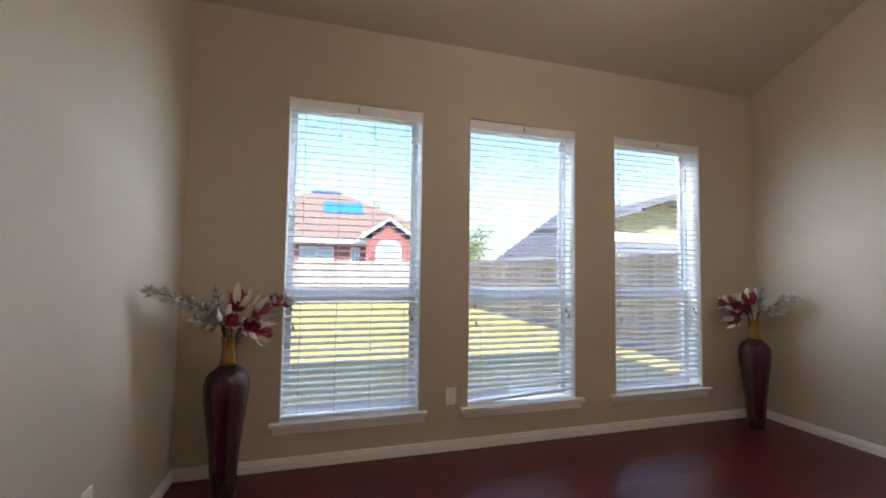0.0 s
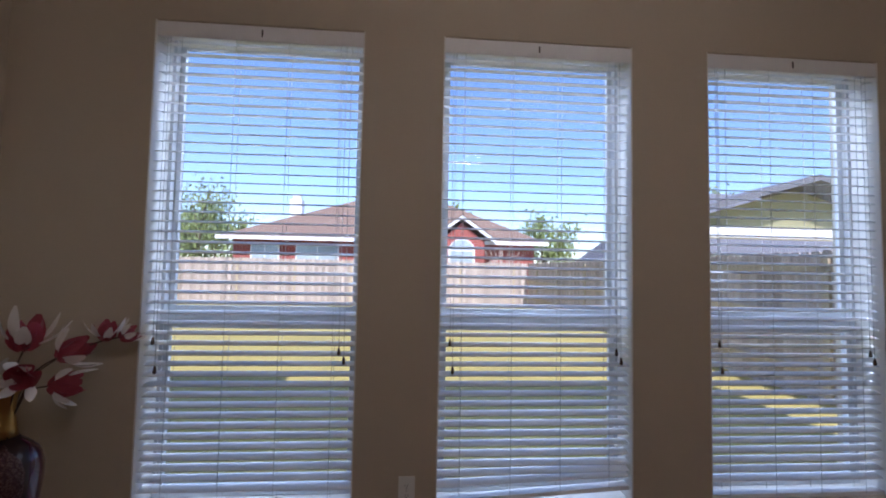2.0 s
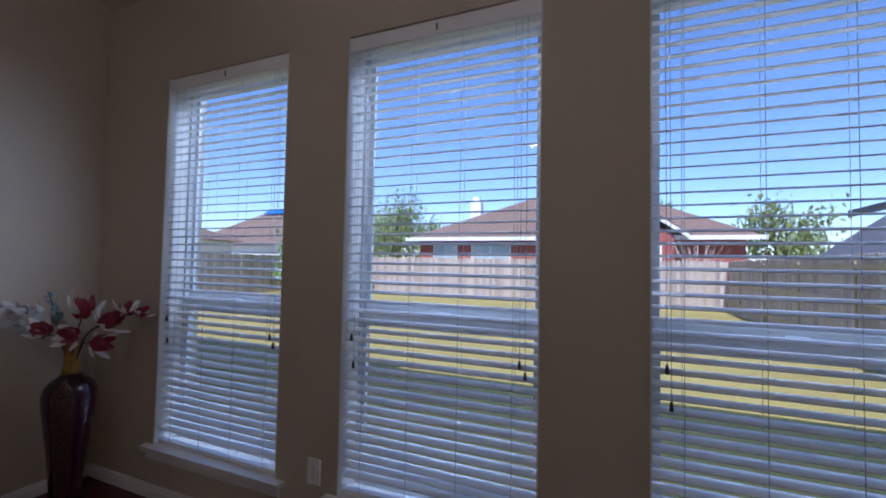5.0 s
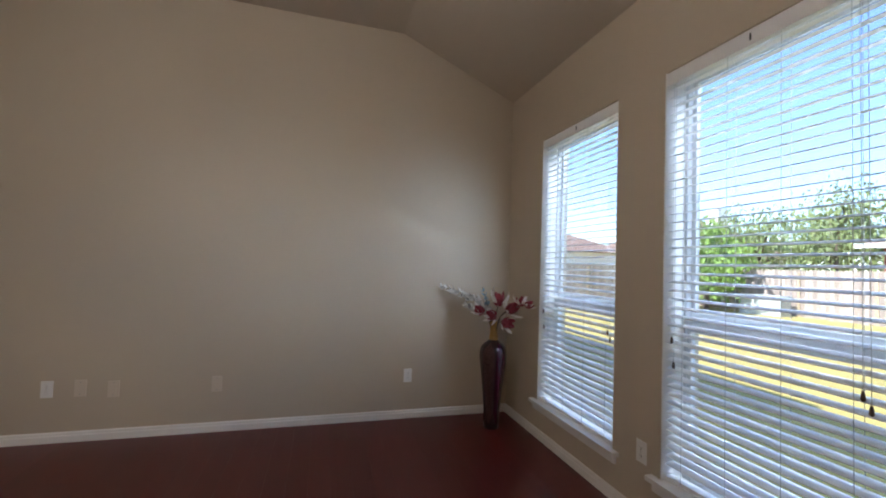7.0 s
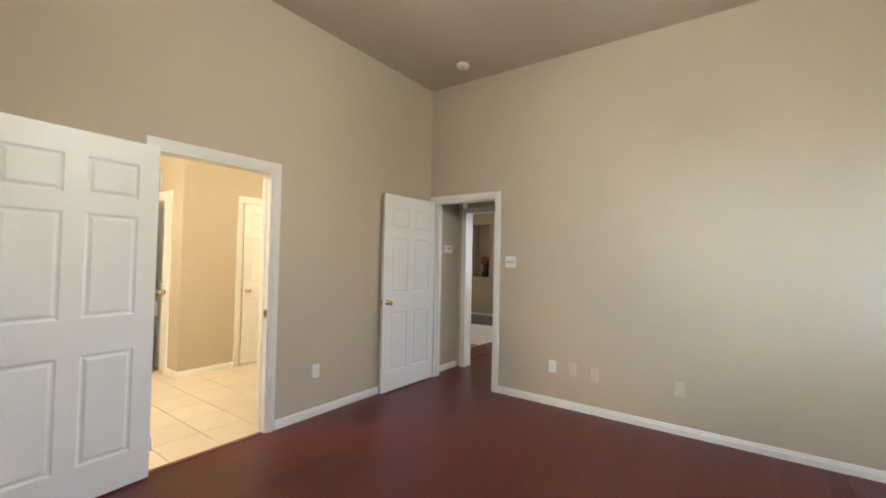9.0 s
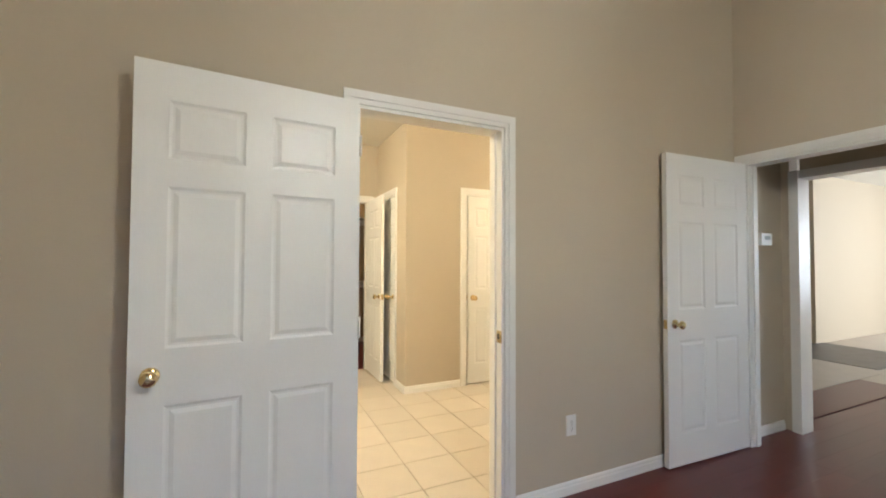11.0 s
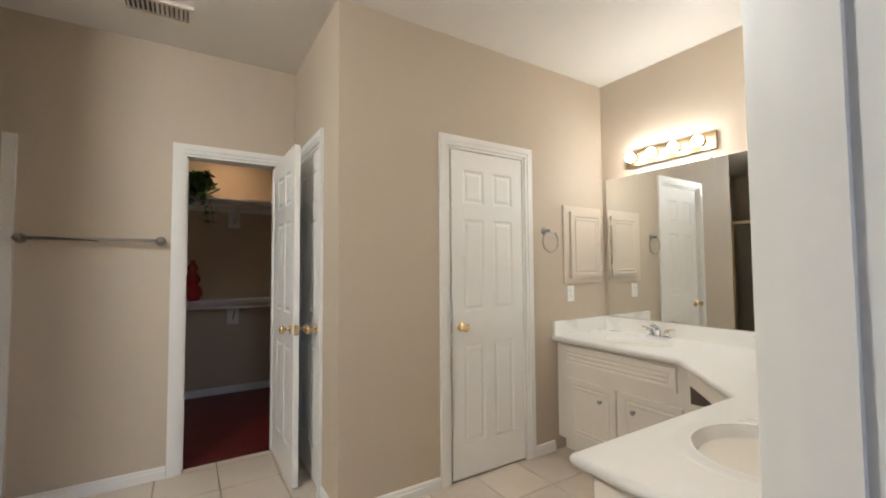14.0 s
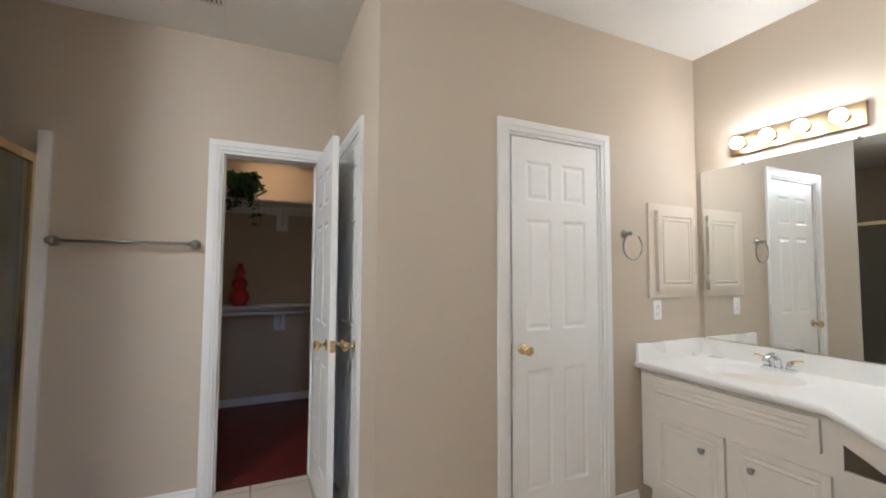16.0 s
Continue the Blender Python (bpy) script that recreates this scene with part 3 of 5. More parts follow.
# ---- electrical plates ----
def plate(name, label, category, at, rz, kind_of="outlet", w=0.07, h=0.115, mat=None):
    """A wall plate facing +y before it is turned."""
    mat = mat or PLASTIC
    t = thing(name, label, category, at, rz, "wall plates")
    bm = boxes((-w / 2, w / 2, 0, 0.006, -h / 2, h / 2), bv=0.002)
    part("cover_plate", bm, mat, t)
    if kind_of == "outlet":
        for dz in (-0.02, 0.02):
            bm = bmesh.new()
            lathe(bm, [(0.0165, 0.0), (0.0165, 0.0025)], 18, Matrix.Translation((0, 0.0055, dz)) @ Matrix.Rotation(radians(-90), 4, "X"))
            s = part("socket", bm, mat, t)
            part("slot", boxes((-0.007, -0.005, 0.008, 0.0085, dz - 0.002, dz + 0.006), (0.005, 0.007, 0.008, 0.0085, dz - 0.002, dz + 0.006), (-0.002, 0.002, 0.008, 0.0085, dz - 0.010, dz - 0.006)), SLOT, s)
    elif kind_of == "switch":
        for dx in ((0,) if w < 0.1 else (-0.023, 0.023)):
            part("toggle", boxes((dx - 0.016, dx + 0.016, 0.006, 0.018, -0.012, 0.012), bv=0.002), BOXGREY, t, "grey toggle")
    elif kind_of == "rocker":
        part("rocker", boxes((-0.017, 0.017, 0.006, 0.010, -0.033, 0.033), bv=0.002), mat, t)
    for dz in (-h * 0.36, h * 0.36) if kind_of != "outlet" else (0,):
        bm = bmesh.new()
        lathe(bm, [(0.003, 0.0), (0.003, 0.001)], 8, Matrix.Translation((0, 0.006, dz)) @ Matrix.Rotation(radians(-90), 4, "X"))
        part("screw", bm, NICKEL, t)
    return t


plate("wall_outlet", "white duplex outlet between the windows", "outlet", (1.702, 0, 0.372), 180)
plate("wall_outlet", "white duplex outlet on the long wall", "outlet", (0, -0.932, 0.365), -90)
plate("wall_outlet", "white duplex outlet beside the doorways", "outlet", (1.575, YB, 0.385), 0)
plate("wall_outlet", "white duplex outlet on the long wall near the door", "outlet", (0, -3.484, 0.37), -90)
plate("blank_plate", "beige painted blank wall plate", "wall plate", (0, -3.29, 0.37), -90, "blank", mat=ALMOND)
plate("cable_plate", "beige cable wall plate", "wall plate", (0, -3.09, 0.355), -90, "rocker", mat=ALMOND)
plate("phone_plate", "beige painted blank plate low on the wall", "wall plate", (0, -2.42, 0.36), -90, "blank", mat=ALMOND)
plate("light_switch", "white double light switch plate by the door", "switch", (0, -3.944, 1.36), -90, "switch", 0.115, 0.115)

smoke = thing("smoke_detector", "round white smoke detector on the ceiling", "smoke detector", (0.385, -4.33, CEIL_Z))
bm = bmesh.new()
lathe(bm, [(0.062, 0.0), (0.066, -0.012), (0.062, -0.03), (0.045, -0.038)], 28)
part("housing", bm, PLASTIC, smoke)
bm = bmesh.new()
lathe(bm, [(0.022, -0.038), (0.020, -0.042)], 16)
part("sensor_cap", bm, ALMOND, smoke)

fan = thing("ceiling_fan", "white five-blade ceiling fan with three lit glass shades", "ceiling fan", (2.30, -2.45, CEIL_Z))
bm = bmesh.new()
lathe(bm, [(0.07, 0), (0.06, -0.04), (0.014, -0.06), (0.014, -0.44)], 20)
part("downrod", bm, PLASTIC, fan)
bm = bmesh.new()
lathe(bm, [(0.04, -0.44), (0.10, -0.47), (0.115, -0.53), (0.09, -0.60), (0.05, -0.63), (0.05, -0.74), (0.03, -0.76)], 24)
part("motor_housing", bm, PLASTIC, fan)
for k in range(5):
    m = Matrix.Rotation(radians(70 + 72 * k), 4, "Z") @ Matrix.Rotation(radians(9), 4, "X")
    bm = boxes((0.18, 0.64, -0.065, 0.065, -0.004, 0.004), bv=0.003)
    b = part("blade", bm, PLASTIC, fan)
    b.matrix_basis = Matrix.Translation((0, 0, -0.55)) @ m
    bm = boxes((0.08, 0.24, -0.02, 0.02, -0.012, -0.005), bv=0.002)
    part("blade_arm", bm, PLASTIC, b)
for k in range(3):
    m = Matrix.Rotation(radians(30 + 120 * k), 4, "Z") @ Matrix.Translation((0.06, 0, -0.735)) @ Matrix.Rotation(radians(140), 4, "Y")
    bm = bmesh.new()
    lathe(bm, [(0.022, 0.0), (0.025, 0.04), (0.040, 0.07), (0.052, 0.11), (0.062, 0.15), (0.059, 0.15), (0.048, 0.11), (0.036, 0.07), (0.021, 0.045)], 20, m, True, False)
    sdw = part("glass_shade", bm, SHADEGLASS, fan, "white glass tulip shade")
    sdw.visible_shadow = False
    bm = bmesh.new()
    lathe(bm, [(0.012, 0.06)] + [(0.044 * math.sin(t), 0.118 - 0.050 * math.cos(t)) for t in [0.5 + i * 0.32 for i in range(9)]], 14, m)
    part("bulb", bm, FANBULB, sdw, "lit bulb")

# ---- structure: bathroom ----
U = (XV, -5.965)                       # where the diagonal wall starts
DIAG = U[0] + (YBB - U[1])             # x where it meets the bedroom wall
D4 = (0.556, 1.181)                    # narrow closed door
D3 = (1.968, 2.545)                    # closet opening
D5 = (-7.978, -7.375)                  # door in the projecting side
structure("wall_bath_west", boxes((XV - 0.12, XV, YD, YBB, 0, BATH_Z + 0.1)), WALL, "beige painted wall behind the vanity mirror", "wall")
bm = bmesh.new()
ring_loft(bm, [[(U[0], U[1], z), (DIAG, YBB, z), (U[0], YBB, z)] for z in (0, BATH_Z + 0.1)], smooth=False)
structure("wall_bath_diagonal", bm, WALL, "beige painted diagonal corner wall", "wall")
structure("wall_bath_door", wall_with_holes("y", YD - 0.12, YD, XV - 0.12, XS, 0, BATH_Z + 0.1, [(D4[0], D4[1], 0, HEADZ)]), WALL, "beige painted wall with a narrow door", "wall")
structure("wall_bath_side", wall_with_holes("x", XS - 0.12, XS, YC, YD - 0.12, 0, BATH_Z + 0.1, [(D5[0], D5[1], 0, HEADZ)]), WALL, "beige painted projecting side wall", "wall")
structure("wall_bath_back", wall_with_holes("y", YC - 0.12, YC, 0.9, 4.6, 0, BATH_Z + 0.1, [(D3[0], D3[1], 0, HEADZ)]), WALL, "beige painted wall with the closet doorway", "wall")
structure("wall_bath_east", boxes((4.5, 4.62, YC, YBB, 0, BATH_Z + 0.1)), WALL, "beige painted outer bathroom wall", "wall")
structure("ceiling_bathroom", boxes((XV - 0.1, 4.6, YC, YBB, BATH_Z, BATH_Z + 0.09)), BCEIL, "off-white textured bathroom ceiling", "ceiling")
structure("wall_store", boxes((0.35, 0.47, YC - 0.12, YD - 0.12, 0, 2.8), (0.47, XS - 0.12, YC - 0.12, YC, 0, 2.8)), WALL, "plain wall closing the space behind the narrow door", "wall")
# closet
structure("wall_closet_back", boxes((0.9, 3.6, YCB - 0.1, YCB, 0, 2.6)), WALL, "beige closet back wall", "wall")
structure("wall_closet_side", boxes((0.8, 0.9, YCB - 0.1, YC - 0.12, 0, 2.6), (3.6, 3.7, YCB - 0.1, YC - 0.12, 0, 2.6)), WALL, "beige closet side walls", "wall")
structure("ceiling_closet", boxes((0.8, 3.7, YCB - 0.1, YC - 0.12, 2.6, 2.7)), CEIL, "beige closet ceiling", "ceiling")

base_run(baseboard, D4[1] + 0.065, YD, XS + 0.014, YD, (0, 1))
base_run(baseboard, XS, YD, XS, D5[1] + 0.065, (1, 0))
base_run(baseboard, D3[1] + 0.065, YC, XSH - 0.05, YC, (0, 1))
base_run(baseboard, 0.30, YD, D4[0] - 0.065, YD, (0, 1))
base_run(baseboard, 0.9, YCB, 3.6, YCB, (0, 1))
base_run(baseboard, D2[1] + 0.08, YBB, 3.3, YBB, (0, -1))

casing("door_frame_4", "white moulded casing of a narrow door", "y", YD, 1, D4[0], D4[1], 0.12)
leaf("door_4", "white narrow six-panel door, closed, with brass knob", 0.578, (D4[0] + 0.018, YD - 0.022, 0.014), 0, knobs=(1,), h=2.005)
casing("door_frame_5", "white moulded casing of the closet doorway", "y", YC, 1, D3[0], D3[1], 0.12)
leaf("door_5", "white narrow six-panel closet door, standing open", 0.570, (D3[0] + 0.004, YC + 0.022, 0.014), 90.8, hand=-1)
casing("door_frame_6", "white moulded casing of a side door", "x", XS, 1, D5[0], D5[1], 0.12)
leaf("door_6", "white narrow six-panel side door, closed", 0.562, (XS - 0.022, D5[0] + 0.018, 0.014), 90, hand=-1, knobs=(-1,), h=2.005)

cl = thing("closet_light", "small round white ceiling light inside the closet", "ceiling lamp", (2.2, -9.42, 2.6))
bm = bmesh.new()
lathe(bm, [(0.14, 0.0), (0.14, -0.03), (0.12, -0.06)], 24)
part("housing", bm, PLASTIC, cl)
# closet shelves, rods, brackets
for z, lab in ((1.97, "white upper closet shelf with hanging rod"), (0.96, "white lower closet shelf with hanging rod")):
    s = thing("closet_shelf", lab, "shelf", (0, YCB, z), group="closet shelves")
    part("shelf_board", boxes((0.9, 3.6, 0.0, 0.31, 0.0, 0.02), bv=0.003), TRIM, s)
    part("cleat", boxes((0.9, 3.6, 0.0, 0.02, -0.085, -0.001)), TRIM, s)
    bm = bmesh.new()
    tube(bm, [(0.9, 0.26, -0.05), (3.6, 0.26, -0.05)], 0.016, 12)
    part("hanging_rod", bm, TRIM, s)
    for x in (1.3, 2.1, 3.1):
        bm = boxes((x - 0.055, x + 0.055, 0.0, 0.016, -0.25, -0.086))
        part("bracket_plate", bm, TRIM, s)
        bm = bmesh.new()
        tube(bm, [(x, 0.02, -0.2), (x, 0.24, -0.07), (x, 0.28, -0.06)], 0.007, 6)
        part("bracket_arm", bm, TRIM, s)


# ---- vanity ----
def flat_with_holes(outer, holes, z0, z1):
    """A slab with holes: outer and hole outlines as lists of (x, y)."""
    bm = bmesh.new()
    edges = []
    for loop in (outer, *holes):
        vs = [bm.verts.new((x, y, z1)) for x, y in loop]
        edges += [bm.edges.new((vs[i], vs[(i + 1) % len(vs)])) for i in range(len(vs))]
    bmesh.ops.triangle_fill(bm, use_beauty=True, use_dissolve=False, edges=edges)
    r = bmesh.ops.extrude_face_region(bm, geom=bm.faces[:])
    for v in [g for g in r["geom"] if isinstance(g, bmesh.types.BMVert)]:
        v.co.z = z0
    return bm


def oval(cx, cy, rx, ry, n=40):
    return [(cx + rx * math.cos(2 * math.pi * k / n), cy + ry * math.sin(2 * math.pi * k / n)) for k in range(n)]


CT = 0.80
OUT = [(XV + 0.004, YD + 0.004), (0.30, YD + 0.004), (0.30, -6.15), (0.757, -5.692), (1.642, -5.70), (1.642, YBB - 0.004), (DIAG + 0.002, YBB - 0.004), (XV + 0.004, U[1] - 0.002)]
BOWLS = [(0.02, -6.57, 0.165, 0.215), (1.20, -5.44, 0.20, 0.17)]
ctop = thing("vanity_countertop", "white cultured-marble vanity top with two moulded oval basins", "countertop")
part("counter_slab", flat_with_holes(OUT, [oval(*b) for b in BOWLS], CT - 0.035, CT), MARBLE, ctop)
# rounded front lip
bm = bmesh.new()
tube(bm, [(x, y, CT - 0.018) for x, y in ((0.30, YD + 0.006), (0.30, -6.15), (0.757, -5.692), (1.642, -5.70), (1.642, YBB - 0.006))], 0.0185, 12)
part("front_lip", bm, MARBLE, ctop)
for cx, cy, rx, ry in BOWLS:
    bm = bmesh.new()
    rings = []
    for f, z in ((1.27, 0.0004), (1.245, 0.0020), (1.22, 0.0018), (1.18, 0.0008), (1.06, 0.0006), (1.0, -0.003), (0.95, -0.02), (0.88, -0.055), (0.72, -0.10), (0.45, -0.125), (0.1, -0.132)):
        rings.append([(x, y, CT + z) for x, y in oval(cx, cy, rx * f, ry * f)])
    ring_loft(bm, rings, False, True)
    bw = part("basin", bm, MARBLE, ctop)
    bm = bmesh.new()
    lathe(bm, [(0.022, -0.132), (0.022, -0.128), (0.012, -0.127)], 16, Matrix.Translation((cx, cy, CT)))
    part("drain", bm, CHROME, bw, "chrome drain")


def strip(parent, name, p, q, z0, z1, thick, material, into):
    """An upright strip along a wall from p to q; into: unit vector to the room side."""
    a, b, n = Vector((*p, 0)), Vector((*q, 0)), Vector((*into, 0))
    bm = bmesh.new()
    ring_loft(bm, [[c + n * u + Vector((0, 0, z)) for u, z in ((0.002, z0), (thick, z0), (thick, z1), (0.002, z1))] for c in (a, b)], smooth=False)
    bevel(bm, min(0.004, thick * 0.3))
    return part(name, bm, material, parent)


DN = (math.sqrt(0.5), -math.sqrt(0.5))
strip(ctop, "backsplash", (XV, YD + 0.02), (XV, U[1]), CT, 0.90, 0.02, MARBLE, (1, 0))
strip(ctop, "backsplash", (U[0] + 0.008, U[1] + 0.008), (DIAG - 0.012, YBB - 0.012), CT, 0.90, 0.02, MARBLE, DN)
strip(ctop, "side_splash", (XV, YD), (0.298, YD), CT, 0.90, 0.02, MARBLE, (0, 1))
strip(ctop, "backsplash", (DIAG + 0.012, YBB), (1.64, YBB), CT, 0.90, 0.02, MARBLE, (0, -1))

for nm, p, q, n in (("wall_mirror", (XV, -7.005), (XV, U[1] - 0.004), (1, 0)), ("wall_mirror", (U[0] + 0.004, U[1] + 0.004), (DIAG - 0.03, YBB - 0.03), DN)):
    t = thing(nm, "large frameless plate mirror above the vanity", "mirror", group="vanity mirrors")
    strip(t, "mirror_plate", p, q, 0.906, 1.965, 0.007, MIRROR, n)
    for f in (0.25, 0.75):
        x, y = p[0] + (q[0] - p[0]) * f + n[0] * 0.008, p[1] + (q[1] - p[1]) * f + n[1] * 0.008
        part("mirror_clip", boxes((x - 0.008, x + 0.008, y - 0.008, y + 0.008, 1.958, 1.972), bv=0.002), CHROME, t)


def light_bar(p, q, n):
    """A brass strip with four lit globe bulbs."""
    t = thing("vanity_light", "brass vanity light bar with four lit globe bulbs", "wall lamp", group="vanity lights")
    strip(t, "back_plate", p, q, 2.02, 2.135, 0.022, SATINBRASS, n)
    for k in range(4):
        f = (k + 0.5) / 4
        c = Vector((p[0] + (q[0] - p[0]) * f, p[1] + (q[1] - p[1]) * f, 2.075))
        rot = Vector((*n, 0)).to_track_quat("Z", "Y").to_matrix().to_4x4()
        bm = bmesh.new()
        lathe(bm, [(0.026, 0.022), (0.022, 0.030), (0.018, 0.055)], 16, Matrix.Translation(c) @ rot)
        s = part("lamp_socket", bm, BRASS, t)
        bm = bmesh.new()
        lathe(bm, [(0.016, 0.055)] + [(0.034 * math.sin(a), 0.088 - 0.034 * math.cos(a)) for a in [0.45 + i * 0.268 for i in range(10)]], 20, Matrix.Translation(c) @ rot)
        part("bulb", bm, BULB, s, "lit clear globe bulb")
    return t


light_bar((XV, -6.81), (XV, -6.195), (1, 0))
k0, k1 = 0.165, 0.165 + 0.61 * math.sqrt(0.5)
light_bar((U[0] + k0, U[1] + k0), (U[0] + k1, U[1] + k1), DN)


def panel_front(parent, name, w, h, at, rz, label=""):
    """A cabinet front with a raised frame and a recessed field; faces +y before it is turned, x from 0 to w."""
    bm = boxes((0, w, 0, 0.014, 0, h))
    for x0, x1, z0, z1 in ((0, w, 0, 0.03), (0, w, h - 0.03, h), (0, 0.03, 0.03, h - 0.03), (w - 0.03, w, 0.03, h - 0.03)):
        box(bm, x0, x1, 0.014, 0.020, z0, z1)
    rings = [[(x, y, z) for x, z in ((i, i), (w - i, i), (w - i, h - i), (i, h - i))] for i, y in ((0.03, 0.0198), (0.04, 0.0148), (0.052, 0.0205), (0.056, 0.0205), (0.062, 0.016))]
    ring_loft(bm, rings, False, True, False)
    ob = part(name, bm, CABW, parent, label)
    ob.matrix_basis = pose(*at, 0, 0, rz)
    return ob


cab = thing("vanity_cabinet", "cream painted vanity cabinet with two doors under the basin", "cabinet")
part("carcass", boxes((XV + 0.01, 0.262, YD + 0.006, -6.125, 0.10, CT - 0.036)), CABW, cab)
part("toe_kick", boxes((XV + 0.01, 0.19, YD + 0.006, -6.13, 0.0, 0.10)), CABW, cab)
panel_front(cab, "drawer_front", 0.785, 0.135, (0.262, -6.19, 0.602), -90)
for y, kx in ((-6.563, 0.10), (-6.16, 0.276)):
    d = panel_front(cab, "cabinet_door", 0.368, 0.39, (0.262, y, 0.135), -90)
    bm = bmesh.new()
    lathe(bm, [(0.007, 0.0), (0.006, 0.012), (0.013, 0.017), (0.015, 0.024), (0.009, 0.029)], 14, Matrix.Translation((kx, 0.02, 0.298)) @ Matrix.Rotation(radians(-90), 4, "X"))
    part("cabinet_knob", bm, NICKEL, d, "round nickel knob")
# diagonal apron and kneehole panel
ap = thing("kneehole_apron", "cream painted apron under the diagonal vanity top", "cabinet")
a0, b0 = Vector((0.300, -6.115, 0)), Vector((0.736, -5.695, 0))
bm = bmesh.new()
n = Vector((-DN[0], -DN[1], 0)) * 0.018
ring_loft(bm, [[c, c + n, c + n + Vector((0, 0, 0.09)), c + Vector((0, 0, 0.09))] for c in (a0 + Vector((0, 0, CT - 0.126)), b0 + Vector((0, 0, CT - 0.126)))], smooth=False)
part("apron_board", bm, CABW, ap)
cab2 = thing("vanity_cabinet", "cream painted vanity cabinet under the second basin", "cabinet")
part("carcass", boxes((0.77, 1.615, -5.665, YBB - 0.006, 0.10, CT - 0.036)), CABW, cab2)
part("toe_kick", boxes((0.78, 1.61, -5.60, YBB - 0.006, 0.0, 0.10)), CABW, cab2)
panel_front(cab2, "drawer_front", 0.80, 0.15, (1.595, -5.665, 0.60), 180)
for x in (1.595, 1.19):
    panel_front(cab2, "cabinet_door", 0.39, 0.44, (x, -5.665, 0.13), 180)
ajar = thing("cabinet_door", "cream cabinet door standing ajar beside the kneehole", "cabinet door", (0.272, -6.118, 0.0))
part("door_panel", boxes((0.0, 0.018, 0.004, 0.118, 0.12, 0.57), bv=0.003), CABW, ajar)
part("hinge", boxes((0.0185, 0.024, 0.006, 0.018, 0.42, 0.47), bv=0.001), NICKEL, ajar, "small nickel hinge")
part("door_foot", boxes((0.0, 0.018, 0.004, 0.024, 0.0, 0.1195)), CABW, ajar)


def faucet(at, rz):
    """Two-handle chrome faucet; spout towards +y before it is turned."""
    t = thing("faucet", "chrome centreset faucet with two lever handles", "faucet", at, rz, "vanity faucets")
    bm = boxes((-0.075, 0.075, -0.025, 0.025, 0, 0.014), bv=0.006)
    part("base_plate", bm, CHROME, t)
    bm = bmesh.new()
    tube(bm, curve_pts([(0, 0, 0.012), (0, 0.01, 0.06), (0, 0.06, 0.085), (0, 0.115, 0.07), (0, 0.125, 0.055)], 6), [0.018] * 6 + [0.015] * 6 + [0.012] * 6 + [0.011] * 7, 12)
    part("spout", bm, CHROME, t)
    for s in (-1, 1):
        bm = bmesh.new()
        lathe(bm, [(0.02, 0.012), (0.018, 0.035), (0.012, 0.05), (0.004, 0.056)], 14, Matrix.Translation((s * 0.052, 0, 0)))
        h = part("handle_hub", bm, CHROME, t)
        bm = bmesh.new()
        tube(bm, [(s * 0.052, 0, 0.05), (s * 0.085, 0.005, 0.062), (s * 0.112, 0.008, 0.066)], [0.008, 0.007, 0.006], 8)
        part("lever", bm, BRASS, h, "brass lever")
    return t


faucet((-0.215, -6.57, CT), -90)
faucet((1.17, -5.235, CT), 180)

MEDPAINT = surface("beige_cabinet_paint", (0.62, 0.54, 0.43), 0.4, vary=0.03, bump=0.02)
# medicine cabinet, switch, towel ring and bar, vent
mc = thing("medicine_cabinet", "cream painted recessed medicine cabinet with panelled door", "cabinet", (0.182, YD, 1.165))
part("cabinet_frame", boxes((-0.42, 0, 0, 0.014, 0, 0.572), bv=0.003), CABW, mc)
panel_front(mc, "cabinet_door", 0.338, 0.487, (-0.395, 0.0145, 0.04), 0)
for o in mc.children:
    o.data.materials[0] = MEDPAINT
for z in (0.10, 0.45):
    part("hinge", boxes((-0.402, -0.394, 0.014, 0.034, z, z + 0.04), bv=0.001), CABW, mc)
plate("wall_outlet", "white duplex outlet above the vanity splash", "outlet", (0.110, YD, 1.09), 0)

tr = thing("towel_ring", "brushed nickel towel ring on the wall", "towel ring", (0.372, YD, 1.54))
bm = bmesh.new()
lathe(bm, [(0.026, 0), (0.026, 0.008), (0.012, 0.014), (0.010, 0.045), (0.014, 0.052), (0.006, 0.058)], 18, Matrix.Rotation(radians(-90), 4, "X"))
part("post", bm, NICKEL, tr)
bm = bmesh.new()
ringr = [(0.075 * math.sin(a) - 0.02, 0.045, -0.075 - 0.075 * -math.cos(a)) for a in [0.25 + i * (5.4 / 30) for i in range(31)]]
tube(bm, ringr, 0.005, 8)
part("ring", bm, NICKEL, tr)

tb = thing("towel_bar", "brushed nickel towel bar on the wall", "towel bar", (2.66, YC, 1.465))
bm = bmesh.new()
tube(bm, [(0, 0.06, 0), (0.635, 0.06, 0)], 0.0095, 12)
part("bar", bm, NICKEL, tb)
for x in (0, 0.635):
    bm = bmesh.new()
    lathe(bm, [(0.028, 0), (0.028, 0.01), (0.015, 0.018), (0.014, 0.05), (0.02, 0.058), (0.018, 0.072), (0.006, 0.076)], 18, Matrix.Translation((x, 0, 0)) @ Matrix.Rotation(radians(-90), 4, "X"))
    part("mount", bm, NICKEL, tb)

